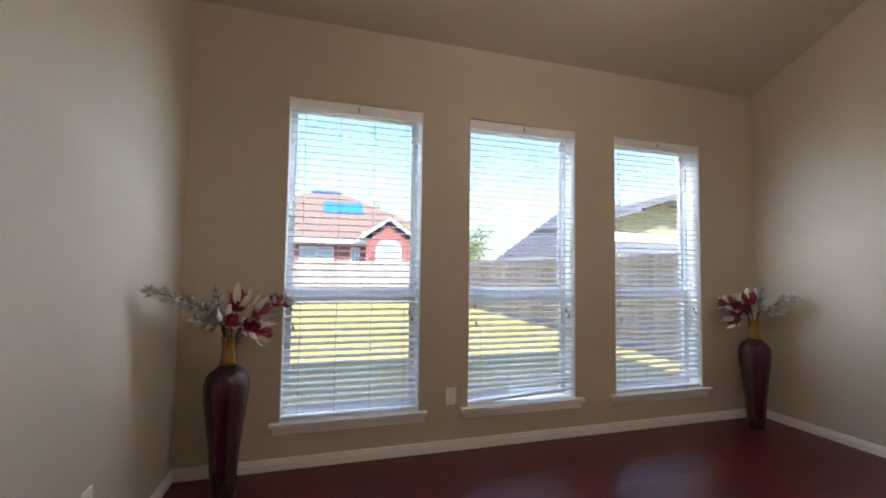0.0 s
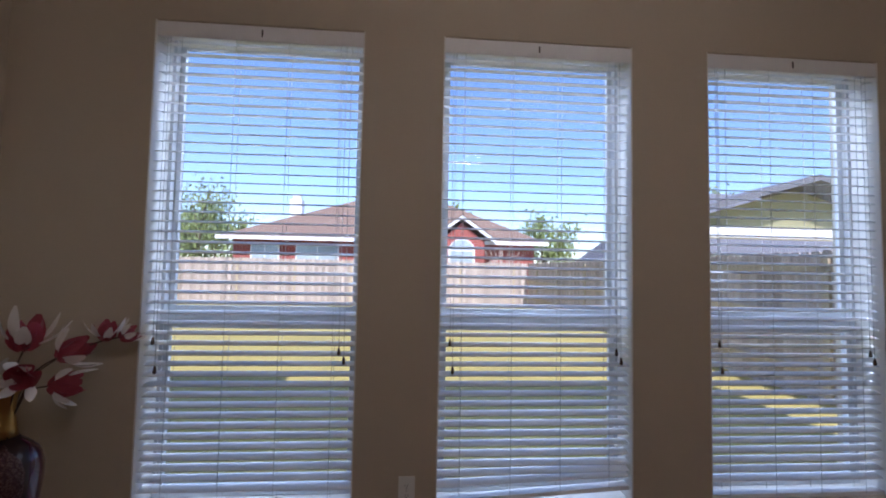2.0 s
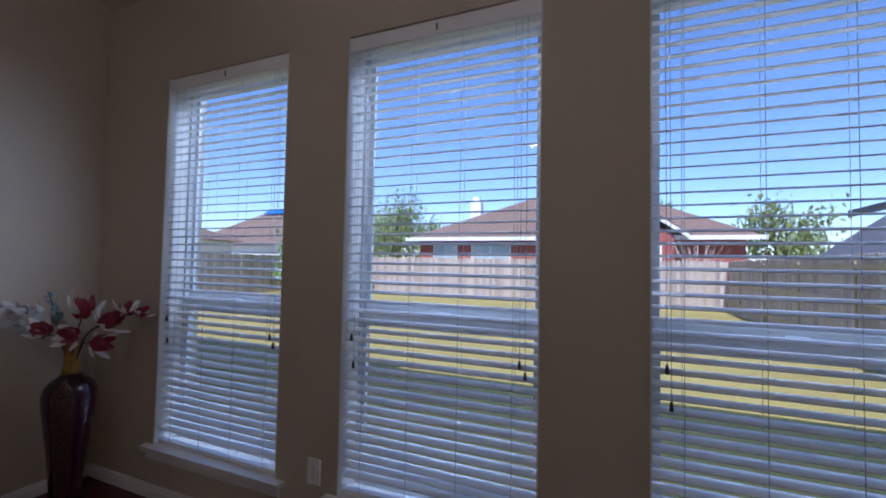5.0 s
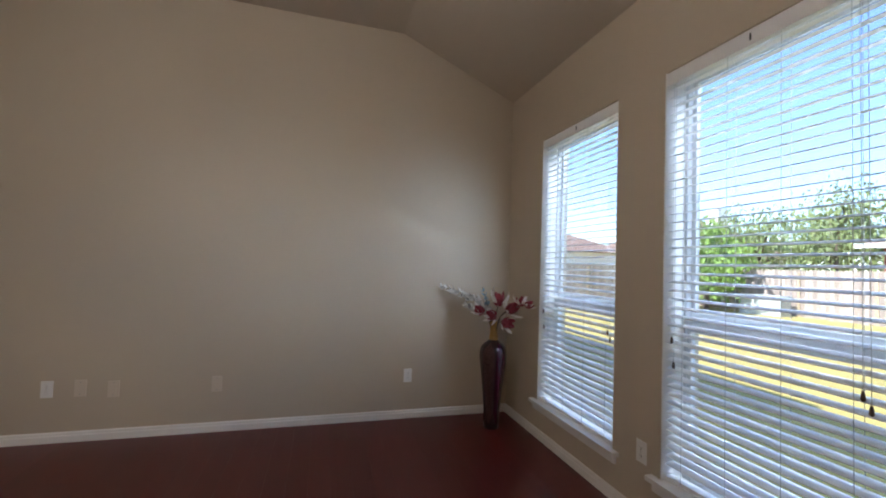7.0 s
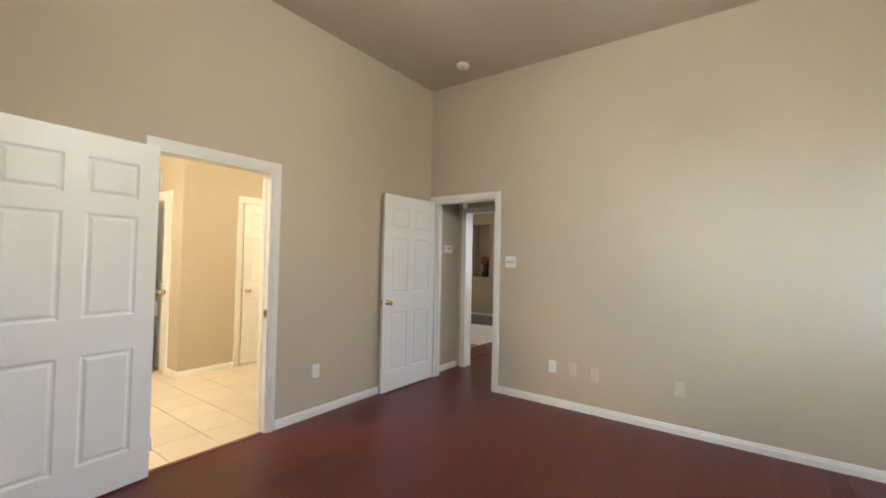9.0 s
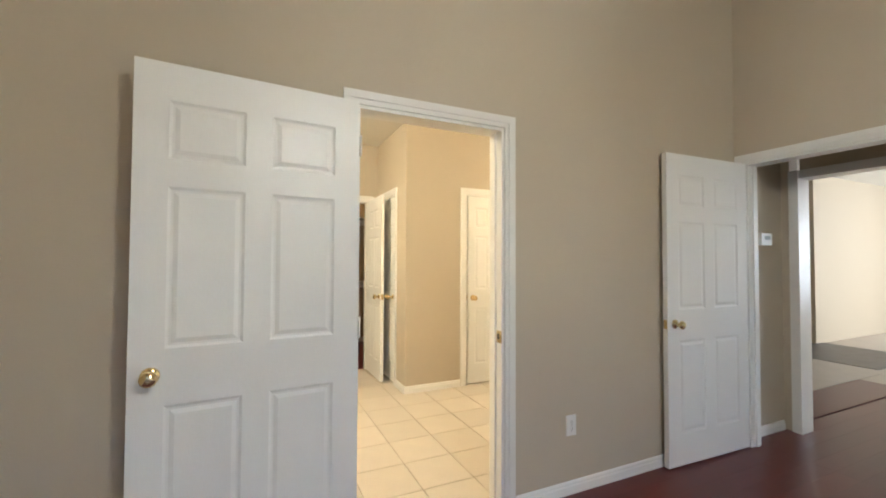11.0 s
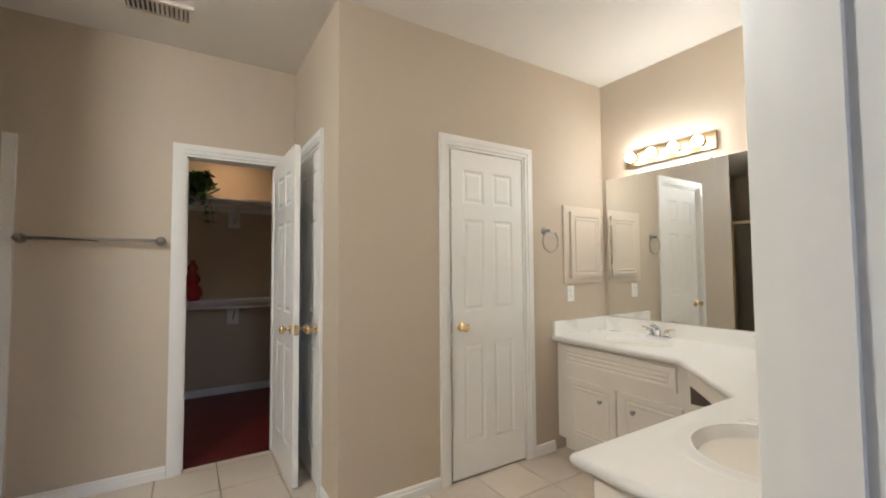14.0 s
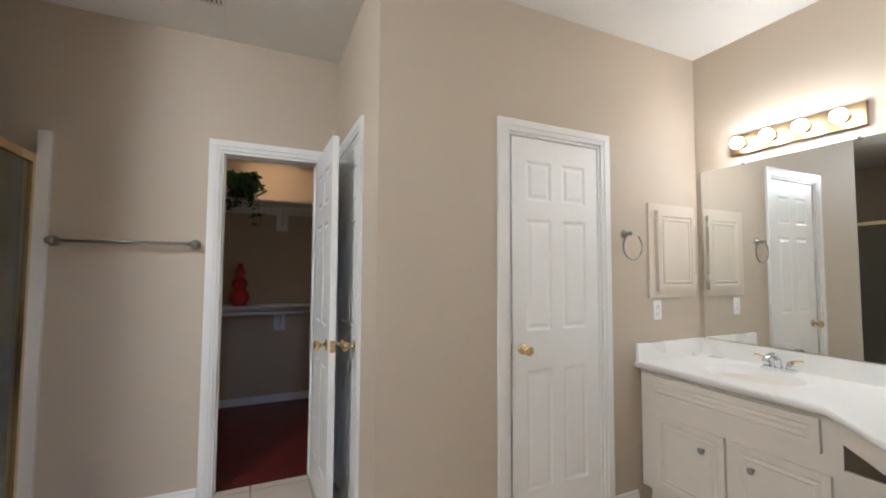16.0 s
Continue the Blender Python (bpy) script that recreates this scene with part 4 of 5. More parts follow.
vent = thing("ceiling_vent", "cream metal supply vent with slats in the ceiling", "vent", (2.68, -7.635, BATH_Z))
part("vent_frame", boxes((-0.17, 0.17, -0.09, -0.065, -0.016, 0), (-0.17, 0.17, 0.065, 0.09, -0.016, 0), (-0.17, -0.145, -0.065, 0.065, -0.016, 0), (0.145, 0.17, -0.065, 0.065, -0.016, 0), bv=0.003), CABW, vent)
part("backing", boxes((-0.145, 0.145, -0.065, 0.065, -0.003, -0.001)), SLOT, vent)
for k in range(13):
    b = part("slat", boxes((-0.009, 0.009, -0.064, 0.064, -0.001, 0.001)), CABW, vent)
    b.matrix_basis = Matrix.Translation((-0.132 + k * 0.022, 0, -0.010)) @ Matrix.Rotation(radians(50 if k < 7 else -50), 4, "Y")

# shower and tub
# out-of-view ceiling disc, added to go with the tub fill lamp
tl = thing("fill_lamp_disc", "round white disc added out of view over the bathtub, for the fill lamp", "ceiling lamp", (3.75, -6.15, BATH_Z))
bm = bmesh.new()
lathe(bm, [(0.16, 0.0), (0.16, -0.02), (0.14, -0.03)], 28)
part("housing", bm, PLASTIC, tl)
WING_Y = (-7.28, -7.16)
structure("wall_wing", boxes((3.32, 4.5, *WING_Y, 0, BATH_Z)), WALL, "beige wing wall between tub and shower", "wall")
sh = thing("shower_enclosure", "glass shower enclosure with polished brass frame", "shower", (XSH, YC, 0))
y1 = WING_Y[0] - YC - 0.005
part("curb", boxes((-0.05, 0.07, 0.002, y1, 0, 0.11), bv=0.006), WTILE, sh)
part("tile_edge", boxes((-0.055, 0.0, 0.001, 0.03, 0.111, 2.035), bv=0.004), WTILE, sh)
part("header", boxes((0.0, 0.035, 0.03, y1, 1.86, 1.90), bv=0.004), BRASS, sh)
part("sill_track", boxes((0.0, 0.035, 0.03, y1, 0.111, 0.14), bv=0.004), BRASS, sh)
for y in (0.03, y1 / 2, y1 - 0.028):
    part("upright", boxes((0.0, 0.035, y, y + 0.028, 0.14, 1.86), bv=0.004), BRASS, sh)
part("glass_panel", boxes((0.014, 0.020, 0.058, y1 - 0.03, 0.14, 1.86)), SHOWERGLASS, sh)
tub = thing("bathtub", "white built-in bathtub with tiled deck", "bathtub", (0, 0, 0))
part("deck", boxes((3.36, 4.49, WING_Y[1] + 0.004, -6.85, 0, 0.48), (3.36, 4.49, -5.35, YBB - 0.01, 0, 0.48), (3.36, 3.50, -6.85, -5.35, 0, 0.48), (4.35, 4.49, -6.85, -5.35, 0, 0.48), bv=0.006), WTILE, tub)
bm = bmesh.new()
ring_loft(bm, [[(x, y, z) for x, y in oval(3.925, -6.10, 0.45 * f, 0.77 * f)] for f, z in ((1.0, 0.49), (0.94, 0.495), (0.88, 0.45), (0.8, 0.2), (0.6, 0.1))], False, True)
part("basin", bm, MARBLE, tub)
part("tile_splash", boxes((3.36, 4.49, WING_Y[1] + 0.001, WING_Y[1] + 0.012, 0.481, 0.60), bv=0.003), WTILE, tub)
cs = thing("wall_shelf", "small white moulded shelf high on the wing wall", "shelf", (3.70, WING_Y[1], 2.20))
part("shelf_board", boxes((-0.3, 0.32, 0, 0.10, 0.0, 0.02), bv=0.004), TRIM, cs)
part("crown", boxes((-0.28, 0.30, 0, 0.07, -0.045, -0.0005), bv=0.012), TRIM, cs)

# ---- hall and room beyond ----
structure("wall_hall_south", boxes((-0.62, -0.12, YB - 0.12, YB, 0, 2.75)), WALL, "beige painted hall side wall", "wall")
structure("wall_hall_north", boxes((-3.0, -0.12, -3.55, -3.43, 0, 2.75)), WALL, "plain hall wall", "wall")
structure("wall_hall_head", boxes((-0.74, -0.62, -4.88, -3.55, 2.04, 2.75), (-0.74, -0.62, -5.008, -4.95, 0, 2.75)), WALL, "beige wall above the hall opening", "wall")
hf = tagged(new("door_frame_7"), "white casing of the hall opening", "door frame", kind="structure")
part("casing_side", boxes((-0.76, -0.60, -4.95, -4.885, 0, 2.04), bv=0.004), TRIM, hf)
part("casing_head", boxes((-0.76, -0.60, -4.88, -3.55, 1.975, 2.039), bv=0.004), TRIM, hf)
base_run(baseboard, -0.12, YB, -0.60, YB, (0, 1))
structure("floor_carpet", boxes((-8.5, -1.9, -10.0, -5.42, -0.2, 0.006)), CARPET, "beige carpet in the room beyond the hall", "floor")
structure("floor_hall", boxes((-3.0, -0.75, -5.42, -5.03, -0.2, 0.0)), WOODFLOOR, "dark cherry plank hall floor", "floor")
structure("floor_room", boxes((-8.5, -3.0, -5.42, -1.5, -0.2, 0.0)), CARPET, "beige carpet beyond the hall", "floor")
structure("floor_entry", boxes((-5.2, -3.7, -9.5, -5.5, 0.0065, 0.012)), DARKTILE, "dark tile strip in the room beyond", "floor")
structure("wall_far", wall_with_holes("x", -5.12, -5.0, -10.0, -6.78, 0, 2.75, [(-7.55, -7.02, 0.95, 2.25)]), WALL, "beige far wall with a display niche", "wall")
structure("wall_far_return", boxes((-8.5, -5.0, -6.78, -6.66, 0, 2.75)), WALL, "beige return of the far wall", "wall")
structure("wall_far_end", boxes((-8.6, -8.5, -10, -1.4, 0, 2.75)), WALL, "plain wall closing the far room", "wall")
structure("wall_far_south", boxes((-8.5, -0.62, -10.1, -10.0, 0, 2.75)), WALL, "plain wall closing the far room", "wall")
structure("wall_far_north", boxes((-8.5, -3.0, -1.5, -1.4, 0, 2.75), (-3.1, -3.0, -3.43, -1.5, 0, 2.75)), WALL, "plain wall closing the far room", "wall")
structure("wall_far_east", boxes((-0.74, -0.62, -10.0, -5.008, 0, 2.75)), WALL, "plain wall closing the far room", "wall")
structure("niche", boxes((-5.45, -5.40, -7.7, -6.9, 0.8, 2.4), (-5.40, -5.12, -7.65, -7.55, 0.8, 2.4), (-5.40, -5.12, -7.02, -6.92, 0.8, 2.4), (-5.40, -5.12, -7.55, -7.02, 0.85, 0.95), (-5.40, -5.12, -7.55, -7.02, 2.25, 2.35)), WALL, "recessed display niche in the far wall", "niche")
structure("ceiling_far", boxes((-8.6, -0.12, -10.1, -1.4, 2.75, 2.85)), BCEIL, "off-white ceiling over hall and far room", "ceiling")
base_run(baseboard, -5.0, -10.0, -5.0, -6.78, (1, 0))
orn = thing("niche_ornament", "dark figurine-like ornament with red blooms in the niche", "ornament", (-5.2, -7.22, 0.95))
bm = bmesh.new()
lathe(bm, [(0.09, 0), (0.11, 0.08), (0.06, 0.2), (0.09, 0.3), (0.03, 0.36)], 16)
part("body", bm, LACQUER, orn)
bm = bmesh.new()
for k in range(14):
    a = k * 2.4
    bmesh.ops.create_icosphere(bm, subdivisions=1, radius=0.04, matrix=Matrix.Translation((0.05 * math.cos(a), 0.11 * math.sin(a), 0.33 + 0.012 * k)))
part("blooms", bm, PETALR, orn)
th = thing("thermostat", "small white wall thermostat in the hall", "thermostat", (-0.36, YB, 1.50))
part("case", boxes((-0.07, 0.07, 0, 0.028, -0.045, 0.045), bv=0.006), PLASTIC, th)
part("display", boxes((-0.045, 0.03, 0.0282, 0.029, -0.004, 0.024)), BOXGREY, th)


# ---- vases and flowers ----
def petal(bm, m, length, width, curl, rows=5):
    prev = None
    for i in range(rows + 1):
        t = i / rows
        w = width * math.sin(math.pi * (0.12 + 0.83 * t)) ** 0.8 * 0.5
        z = length * t
        y = curl * length * t * t
        cur = [bm.verts.new(m @ Vector((s * w, y + abs(s) * w * 0.5 * (1 - t), z))) for s in (-1, 0, 1)]
        if prev:
            for k in (0, 1):
                f = bm.faces.new((prev[k], prev[k + 1], cur[k + 1], cur[k]))
                f.smooth = True
        prev = cur


def blossom(parent, at, direction, size, seed, name="blossom"):
    """A magnolia-like bloom: burgundy inner petals and cream outer tips."""
    rnd = random.Random(seed)
    q = Vector(direction).to_track_quat("Z", "Y").to_matrix().to_4x4()
    base = Matrix.Translation(at) @ q
    bm = bmesh.new()
    for k in range(6):
        petal(bm, base @ Matrix.Rotation(k * 1.047 + rnd.uniform(-.2, .2), 4, "Z") @ Matrix.Rotation(radians(rnd.uniform(-48, -26)), 4, "X"), size * rnd.uniform(0.75, 0.95), size * 0.55, -0.25)
    b = part(name, bm, PETALR, parent, "burgundy and cream silk magnolia bloom")
    bm = bmesh.new()
    for k in range(5):
        m = base @ Matrix.Rotation(k * 0.9 + rnd.uniform(-.25, .25), 4, "Z") @ Matrix.Rotation(radians(rnd.uniform(-70, -28)), 4, "X") @ Matrix.Translation((0, -0.004, size * 0.35))
        petal(bm, m, size * rnd.uniform(0.6, 0.9), size * 0.32, -0.3)
    part("petal_tip", bm, PETALW, b)
    return b


def sprig(parent, pts, material, size, seed, every=2, label="", start=0.3):
    rnd = random.Random(seed)
    line = curve_pts(pts, 10)
    bm = bmesh.new()
    tube(bm, line, [0.0035 - 0.0022 * i / len(line) for i in range(len(line))], 6)
    s = part("stem", bm, STEM, parent)
    bm = bmesh.new()
    k0 = int(len(line) * start)
    for i in range(k0, len(line) - 1, every):
        d = (line[min(i + 1, len(line) - 1)] - line[i - 1]).normalized()
        for k in range(3):
            f = 1.0 - 0.55 * (i - k0) / (len(line) - k0)
            q = d.to_track_quat("Z", "Y").to_matrix().to_4x4()
            m = Matrix.Translation(line[i]) @ q @ Matrix.Rotation(rnd.uniform(0, 6.28), 4, "Z") @ Matrix.Rotation(radians(rnd.uniform(-80, -35)), 4, "X")
            petal(bm, m, size * f * rnd.uniform(0.7, 1.1), size * 0.55 * f, rnd.uniform(-0.4, 0.1), 4)
    part("leaves", bm, material, s, label)


def floor_vase(at, rz):
    t = thing("floor_vase", "tall plum lacquer floor vase with embossed panels and gold neck", "vase", at, rz, "floor vases")
    t.scale = (1.02, 1.02, 0.962)
    prof = [(0.062, 0.0), (0.060, 0.05), (0.062, 0.14), (0.074, 0.30), (0.092, 0.46), (0.106, 0.58), (0.108, 0.64), (0.098, 0.685), (0.076, 0.715), (0.050, 0.735), (0.042, 0.75)]
    bm = bmesh.new()
    lathe(bm, prof, 32)
    part("vase_body", bm, DARKRIB, t)
    for k in range(6):
        bm = bmesh.new()
        a0, a1 = k * math.pi / 3 + 0.06, (k + 1) * math.pi / 3 - 0.06
        rows = []
        for r, z in prof[1:-1]:
            e = min(1.0, (z - 0.03) / 0.1, (0.735 - z) / 0.06)
            w = max(0.12, e)
            am, ah = (a0 + a1) / 2, (a1 - a0) / 2 * w
            rows.append([bm.verts.new(((r + 0.0035 * (1 - ((j - 2) / 2.0) ** 4) + 0.0005) * math.cos(am + ah * (j - 2) / 2), (r + 0.0035 * (1 - ((j - 2) / 2.0) ** 4) + 0.0005) * math.sin(am + ah * (j - 2) / 2), z)) for j in range(5)])
        for p, q in zip(rows, rows[1:]):
            for j in range(4):
                f = bm.faces.new((p[j], p[j + 1], q[j + 1], q[j]))
                f.smooth = True
        part("panel", bm, MOSAIC if k % 2 else LACQUER, t, "embossed bronze mosaic panel" if k % 2 else "")
    bm = bmesh.new()
    lathe(bm, [(0.0425, 0.745), (0.036, 0.78), (0.031, 0.82), (0.031, 0.86), (0.036, 0.895), (0.041, 0.905), (0.036, 0.906), (0.028, 0.86)], 24)
    part("neck", bm, GOLDNECK, t, "antique gold neck")
    return t


def bouquet(at, long_tip, right_tip, seed):
    t = thing("flower_arrangement", "silk burgundy and cream magnolias with silvery sprigs", "flowers", at, 0, "flower arrangements")
    o = Vector((0, 0, 0))
    lt, rt = Vector(long_tip), Vector(right_tip)
    sprig(t, [(0, 0, -0.15), lt * 0.15 + Vector((0, 0, 0.06)), lt * 0.55 + Vector((0, 0, 0.06)), lt], SILVERLEAF, 0.085, seed, 1, "silvery white leaves")
    sprig(t, [(0, 0, -0.15), lt * 0.12 + Vector((0.01, 0.01, 0.05)), lt * 0.4 + Vector((0.04, 0.02, -0.01)), lt * 0.62 + Vector((0.05, 0.03, -0.04))], SILVERLEAF, 0.08, seed + 1, 1, "silvery white leaves")
    sprig(t, [(0, 0, -0.15), (lt.x * 0.1, lt.y * 0.1, 0.1), (lt.x * 0.22, lt.y * 0.22, 0.29)], BLUEGREY, 0.055, seed + 2, 2, "translucent grey-blue leaves", 0.6)
    line = curve_pts([(0, 0, -0.15), rt * 0.2 + Vector((0, 0, 0.02)), rt * 0.65 + Vector((0, 0, 0.03)), rt], 8)
    bm = bmesh.new()
    tube(bm, line, 0.003, 6)
    part("stem", bm, STEM, t)
    blossom(t, rt * 0.94, rt.normalized() + Vector((0, 0, 0.0)), 0.075, seed + 3)
    blossom(t, rt * 0.80 + Vector((0, 0, 0.02)), Vector((0.0, 0.0, 1)) + rt * 0.4, 0.085, seed + 4, "bud")
    side = Vector((-rt.y, rt.x, 0)).normalized()
    for p, d, s in ((rt * 0.12 + Vector((0, 0, 0.12)), Vector((0, 0, 1)) + rt * 0.3, 0.135), (rt * 0.40 + Vector((0, 0, 0.035)), rt.normalized() + Vector((0, 0, 0.1)), 0.12),
                    (rt * 0.36 - side * 0.04 + Vector((0, 0, -0.045)), rt.normalized() - Vector((0, 0, 0.5)), 0.11), (lt * 0.1 - side * 0.08 + Vector((0, 0, 0.05)), -side + Vector((0, 0, 0.6)), 0.10),
                    (rt * 0.2 - side * 0.07 + Vector((0, 0, 0.03)), -side + Vector((0, 0, 0.2)), 0.10)):
        bm = bmesh.new()
        tube(bm, [(0, 0, -0.15), p * 0.5 + Vector((0, 0, 0.0)), p], 0.003, 6)
        part("stem", bm, STEM, t)
        seed += 7
        blossom(t, p, d, s, seed)


floor_vase((0.330, -0.280, 0), -12)
bouquet((0.330, -0.280, 0.868), (-0.27, -0.41, 0.28), (0.28, 0.16, 0.17), 11)
floor_vase((4.285, -0.205, 0), -31)
bouquet((4.285, -0.205, 0.868), (0.17, -0.28, 0.22), (-0.27, 0.04, 0.14), 53)

# ---- things on closet shelves and the vanity ----
ivy = thing("ivy_plant", "trailing dark green artificial ivy on the closet shelf", "plant", (2.51, YCB + 0.20, 1.99))
rnd = random.Random(5)
bm = bmesh.new()
lathe(bm, [(0.06, 0.0), (0.075, 0.10), (0.07, 0.10), (0.06, 0.02)], 16)
part("pot", bm, DARKRIB, ivy)
for k in range(20):
    a = rnd.uniform(0, 6.28)
    r, dz = rnd.uniform(0.12, 0.27), rnd.uniform(-0.40, 0.10)
    vine = curve_pts([(0, 0, 0.09), (r * .6 * math.cos(a), abs(r * .5 * math.sin(a)) * .6, 0.2), (r * math.cos(a), 0.05 + abs(r * math.sin(a)) * .8, 0.12 + dz)], 6)
    bm = bmesh.new()
    tube(bm, vine, 0.002, 5)
    v = part("vine", bm, STEM, ivy)
    bm = bmesh.new()
    for i in range(2, len(vine)):
        for j in range(3):
            petal(bm, Matrix.Translation(vine[i]) @ Matrix.Rotation(rnd.uniform(0, 6.28), 4, "Z") @ Matrix.Rotation(radians(rnd.uniform(20, 130)), 4, "X"), rnd.uniform(0.045, 0.075), 0.05, 0.1, 3)
    part("leaves", bm, IVY, v)

gourd = thing("gourd_vase", "glossy red triple-gourd vase on the lower closet shelf", "vase", (2.47, YCB + 0.16, 0.98))
bm = bmesh.new()
lathe(bm, [(0.055, 0), (0.085, 0.04), (0.092, 0.085), (0.07, 0.135), (0.048, 0.155), (0.066, 0.19), (0.068, 0.22), (0.045, 0.26), (0.034, 0.275), (0.046, 0.305), (0.044, 0.335), (0.022, 0.365), (0.020, 0.39), (0.026, 0.40)], 28)
part("vase_body", bm, REDGLAZE, gourd)

pot = thing("planter", "white square planter printed with pink hearts and scrolls", "planter", (0.235, -5.655, CT))
bm = bmesh.new()
ring_loft(bm, [[(sx * h, sy * h, z) for sx, sy in ((-1, -1), (1, -1), (1, 1), (-1, 1))] for h, z in ((0.052, 0.0), (0.068, 0.155), (0.070, 0.165), (0.064, 0.165), (0.060, 0.14))], True, True, False)
body = part("pot_body", bm, POTWHITE, pot)
pot.rotation_euler = (0, 0, radians(20))
for s in range(4):
    m = Matrix.Rotation(radians(90 * s), 4, "Z")
    for z, w, mat, nm in ((0.140, 0.016, POTRED, "heart"), (0.045, 0.018, POTRED, "heart")):
        bm = bmesh.new()
        out = [(w * 0.8 * math.sin(a) ** 3, w * 0.06 * (13 * math.cos(a) - 5 * math.cos(2 * a) - 2 * math.cos(3 * a) - math.cos(4 * a))) for a in [i * 0.3142 for i in range(20)]]
        off = 0.0535 + 0.103 * z
        ring_loft(bm, [[m @ Vector((u, -(off + d + v * 0.103), z + v)) for u, v in out] for d in (0.0, 0.0012)], smooth=False)
        part(nm, bm, mat, body)
    bm = bmesh.new()
    for c, r0, turn in (((-0.022, 0.09), 0.022, 1), ((0.022, 0.09), 0.022, -1), ((-0.025, 0.05), 0.016, -1), ((0.025, 0.05), 0.016, 1), ((-0.02, 0.125), 0.014, -1), ((0.03, 0.12), 0.014, 1)):
        pts = []
        for i in range(22):
            a = turn * i * 0.4
            r = r0 * (1 - i / 26)
            u, v = c[0] + r * math.cos(a), c[1] + r * math.sin(a)
            pts.append(m @ Vector((u, -(0.0537 + 0.103 * v), v)))
        tube(bm, pts, 0.0022, 4)
    part("scroll_print", bm, POTPINK, body)


def rose(parent, at, d, size, material, seed):
    rnd = random.Random(seed)
    base = Matrix.Translation(at) @ Vector(d).to_track_quat("Z", "Y").to_matrix().to_4x4()
    bm = bmesh.new()
    for ring, (n, tilt, f) in enumerate(((4, -8, 0.6), (5, -24, 0.8), (6, -45, 0.95), (7, -66, 1.0))):
        for k in range(n):
            petal(bm, base @ Matrix.Rotation(k * 6.283 / n + ring + rnd.uniform(-.2, .2), 4, "Z") @ Matrix.Translation((0, -0.006 - 0.003 * ring, 0)) @ Matrix.Rotation(radians(tilt + rnd.uniform(-6, 6)), 4, "X") @ Matrix.Scale(-1, 4, (0, 1, 0)), size * f, size * 0.85, -0.25 if ring < 2 else 0.2, 4)
    part("rose", bm, material, parent)


FLK = 0.85
fl = thing("rose_bouquet", "silk navy, cream and dusty-blue roses with eucalyptus leaves", "flowers", (0.235, -5.655, CT + 0.155))
for k, (p, mat) in enumerate((((-0.07, -0.05, 0.07), NAVY), ((0.02, -0.07, 0.10), PETALW), ((0.09, -0.02, 0.06), NAVY), ((0.0, 0.02, 0.13), NAVY), ((-0.08, 0.05, 0.10), BLUEGREY), ((0.10, 0.07, 0.09), PETALW), ((0.05, 0.03, 0.13), BLUEGREY), ((0.14, 0.02, 0.07), BLUEGREY), ((-0.10, -0.01, 0.03), PETALW))):
    bm = bmesh.new()
    tube(bm, [(0, 0, -0.05), Vector(p) * 0.6, p], 0.003, 6)
    part("stem", bm, STEM, fl)
    rose(fl, p, (p[0] * 5, p[1] * 5, 1.0), 0.066, mat, k)
fl.scale = (FLK, FLK, FLK)
for k in range(11):
    a = k * 0.571
    r = 0.17 if k % 2 else 0.21
    d = Vector((r * math.cos(a), r * math.sin(a), 0.05 * math.sin(k * 2.1) - 0.02))
    sprig(fl, [(0, 0, -0.02), d * 0.5 + Vector((0, 0, 0.05)), d], EUCA, 0.085, 90 + k, 5, "grey-green eucalyptus leaves", 0.45)


# ---- outdoors ----
G = -0.22
bm = bmesh.new()
bmesh.ops.create_grid(bm, x_segments=2, y_segments=2, size=1500, matrix=Matrix.Translation((0, 0, G)))
structure("ground", bm, GRASS, "sunlit short back lawn", "ground")
# roof stays out of view; height and left step chosen to shape the lawn shadow
structure("house_shell", boxes((-9, 6.2, -11.0, 0.34, 3.52, 4.03), (-9, 6.2, 0.26, 0.34, 2.90, 3.52), (-9, 0.35, 0.341, 1.05, 3.36, 3.52), bv=0.0), FASCIA, "unseen roof deck and fascia of this house over the windows, sized to shade the lawn", "roof")


def fence(name, p, q, rails_front, h=1.85, label="weathered wooden privacy fence of upright boards"):
    """Upright dog-eared boards with rails and posts, along p to q."""
    a, b = Vector((*p, G)), Vector((*q, G))
    L = (b - a).length
    t = thing(name, label, "fence", a, math.degrees(math.atan2(b.y - a.y, b.x - a.x)))
    w = 0.14
    bm = bmesh.new()
    ring_loft(bm, [[(0, y, 0), (w - 0.006, y, 0), (w - 0.006, y, h - 0.03), (w - 0.03, y, h), (0.024, y, h), (0, y, h - 0.03)] for y in (0, 0.018)], smooth=False)
    bmesh.ops.recalc_face_normals(bm, faces=bm.faces[:])
    me = bpy.data.meshes.new("board")
    bm.to_mesh(me)
    bm.free()
    me.materials.append(FENCE)
    rnd = random.Random(len(name) + int(L))
    for i in range(int(L / w)):
        share("board", me, t, Matrix.Translation((i * w, rnd.uniform(-0.003, 0.003), rnd.uniform(-0.02, 0.015))))
    y0 = -0.045 if rails_front else 0.02
    for z in (0.3, 1.0, 1.6):
        part("rail", boxes((0, L, y0, y0 + 0.04, z, z + 0.085)), POSTW, t)
    for i in range(int(L / 2.4) + 1):
        part("post", boxes((i * 2.4, i * 2.4 + 0.09, y0 - 0.05, y0 + 0.04, 0, h - 0.1)), POSTW, t)


fence("far_fence", (-13.0, 16.4), (6.9, 16.4), False)
fence("side_fence", (6.75, 0.4), (6.9, 16.4), False)
fence("side_fence", (-12.4, 0.4), (-13.0, 16.4), False)


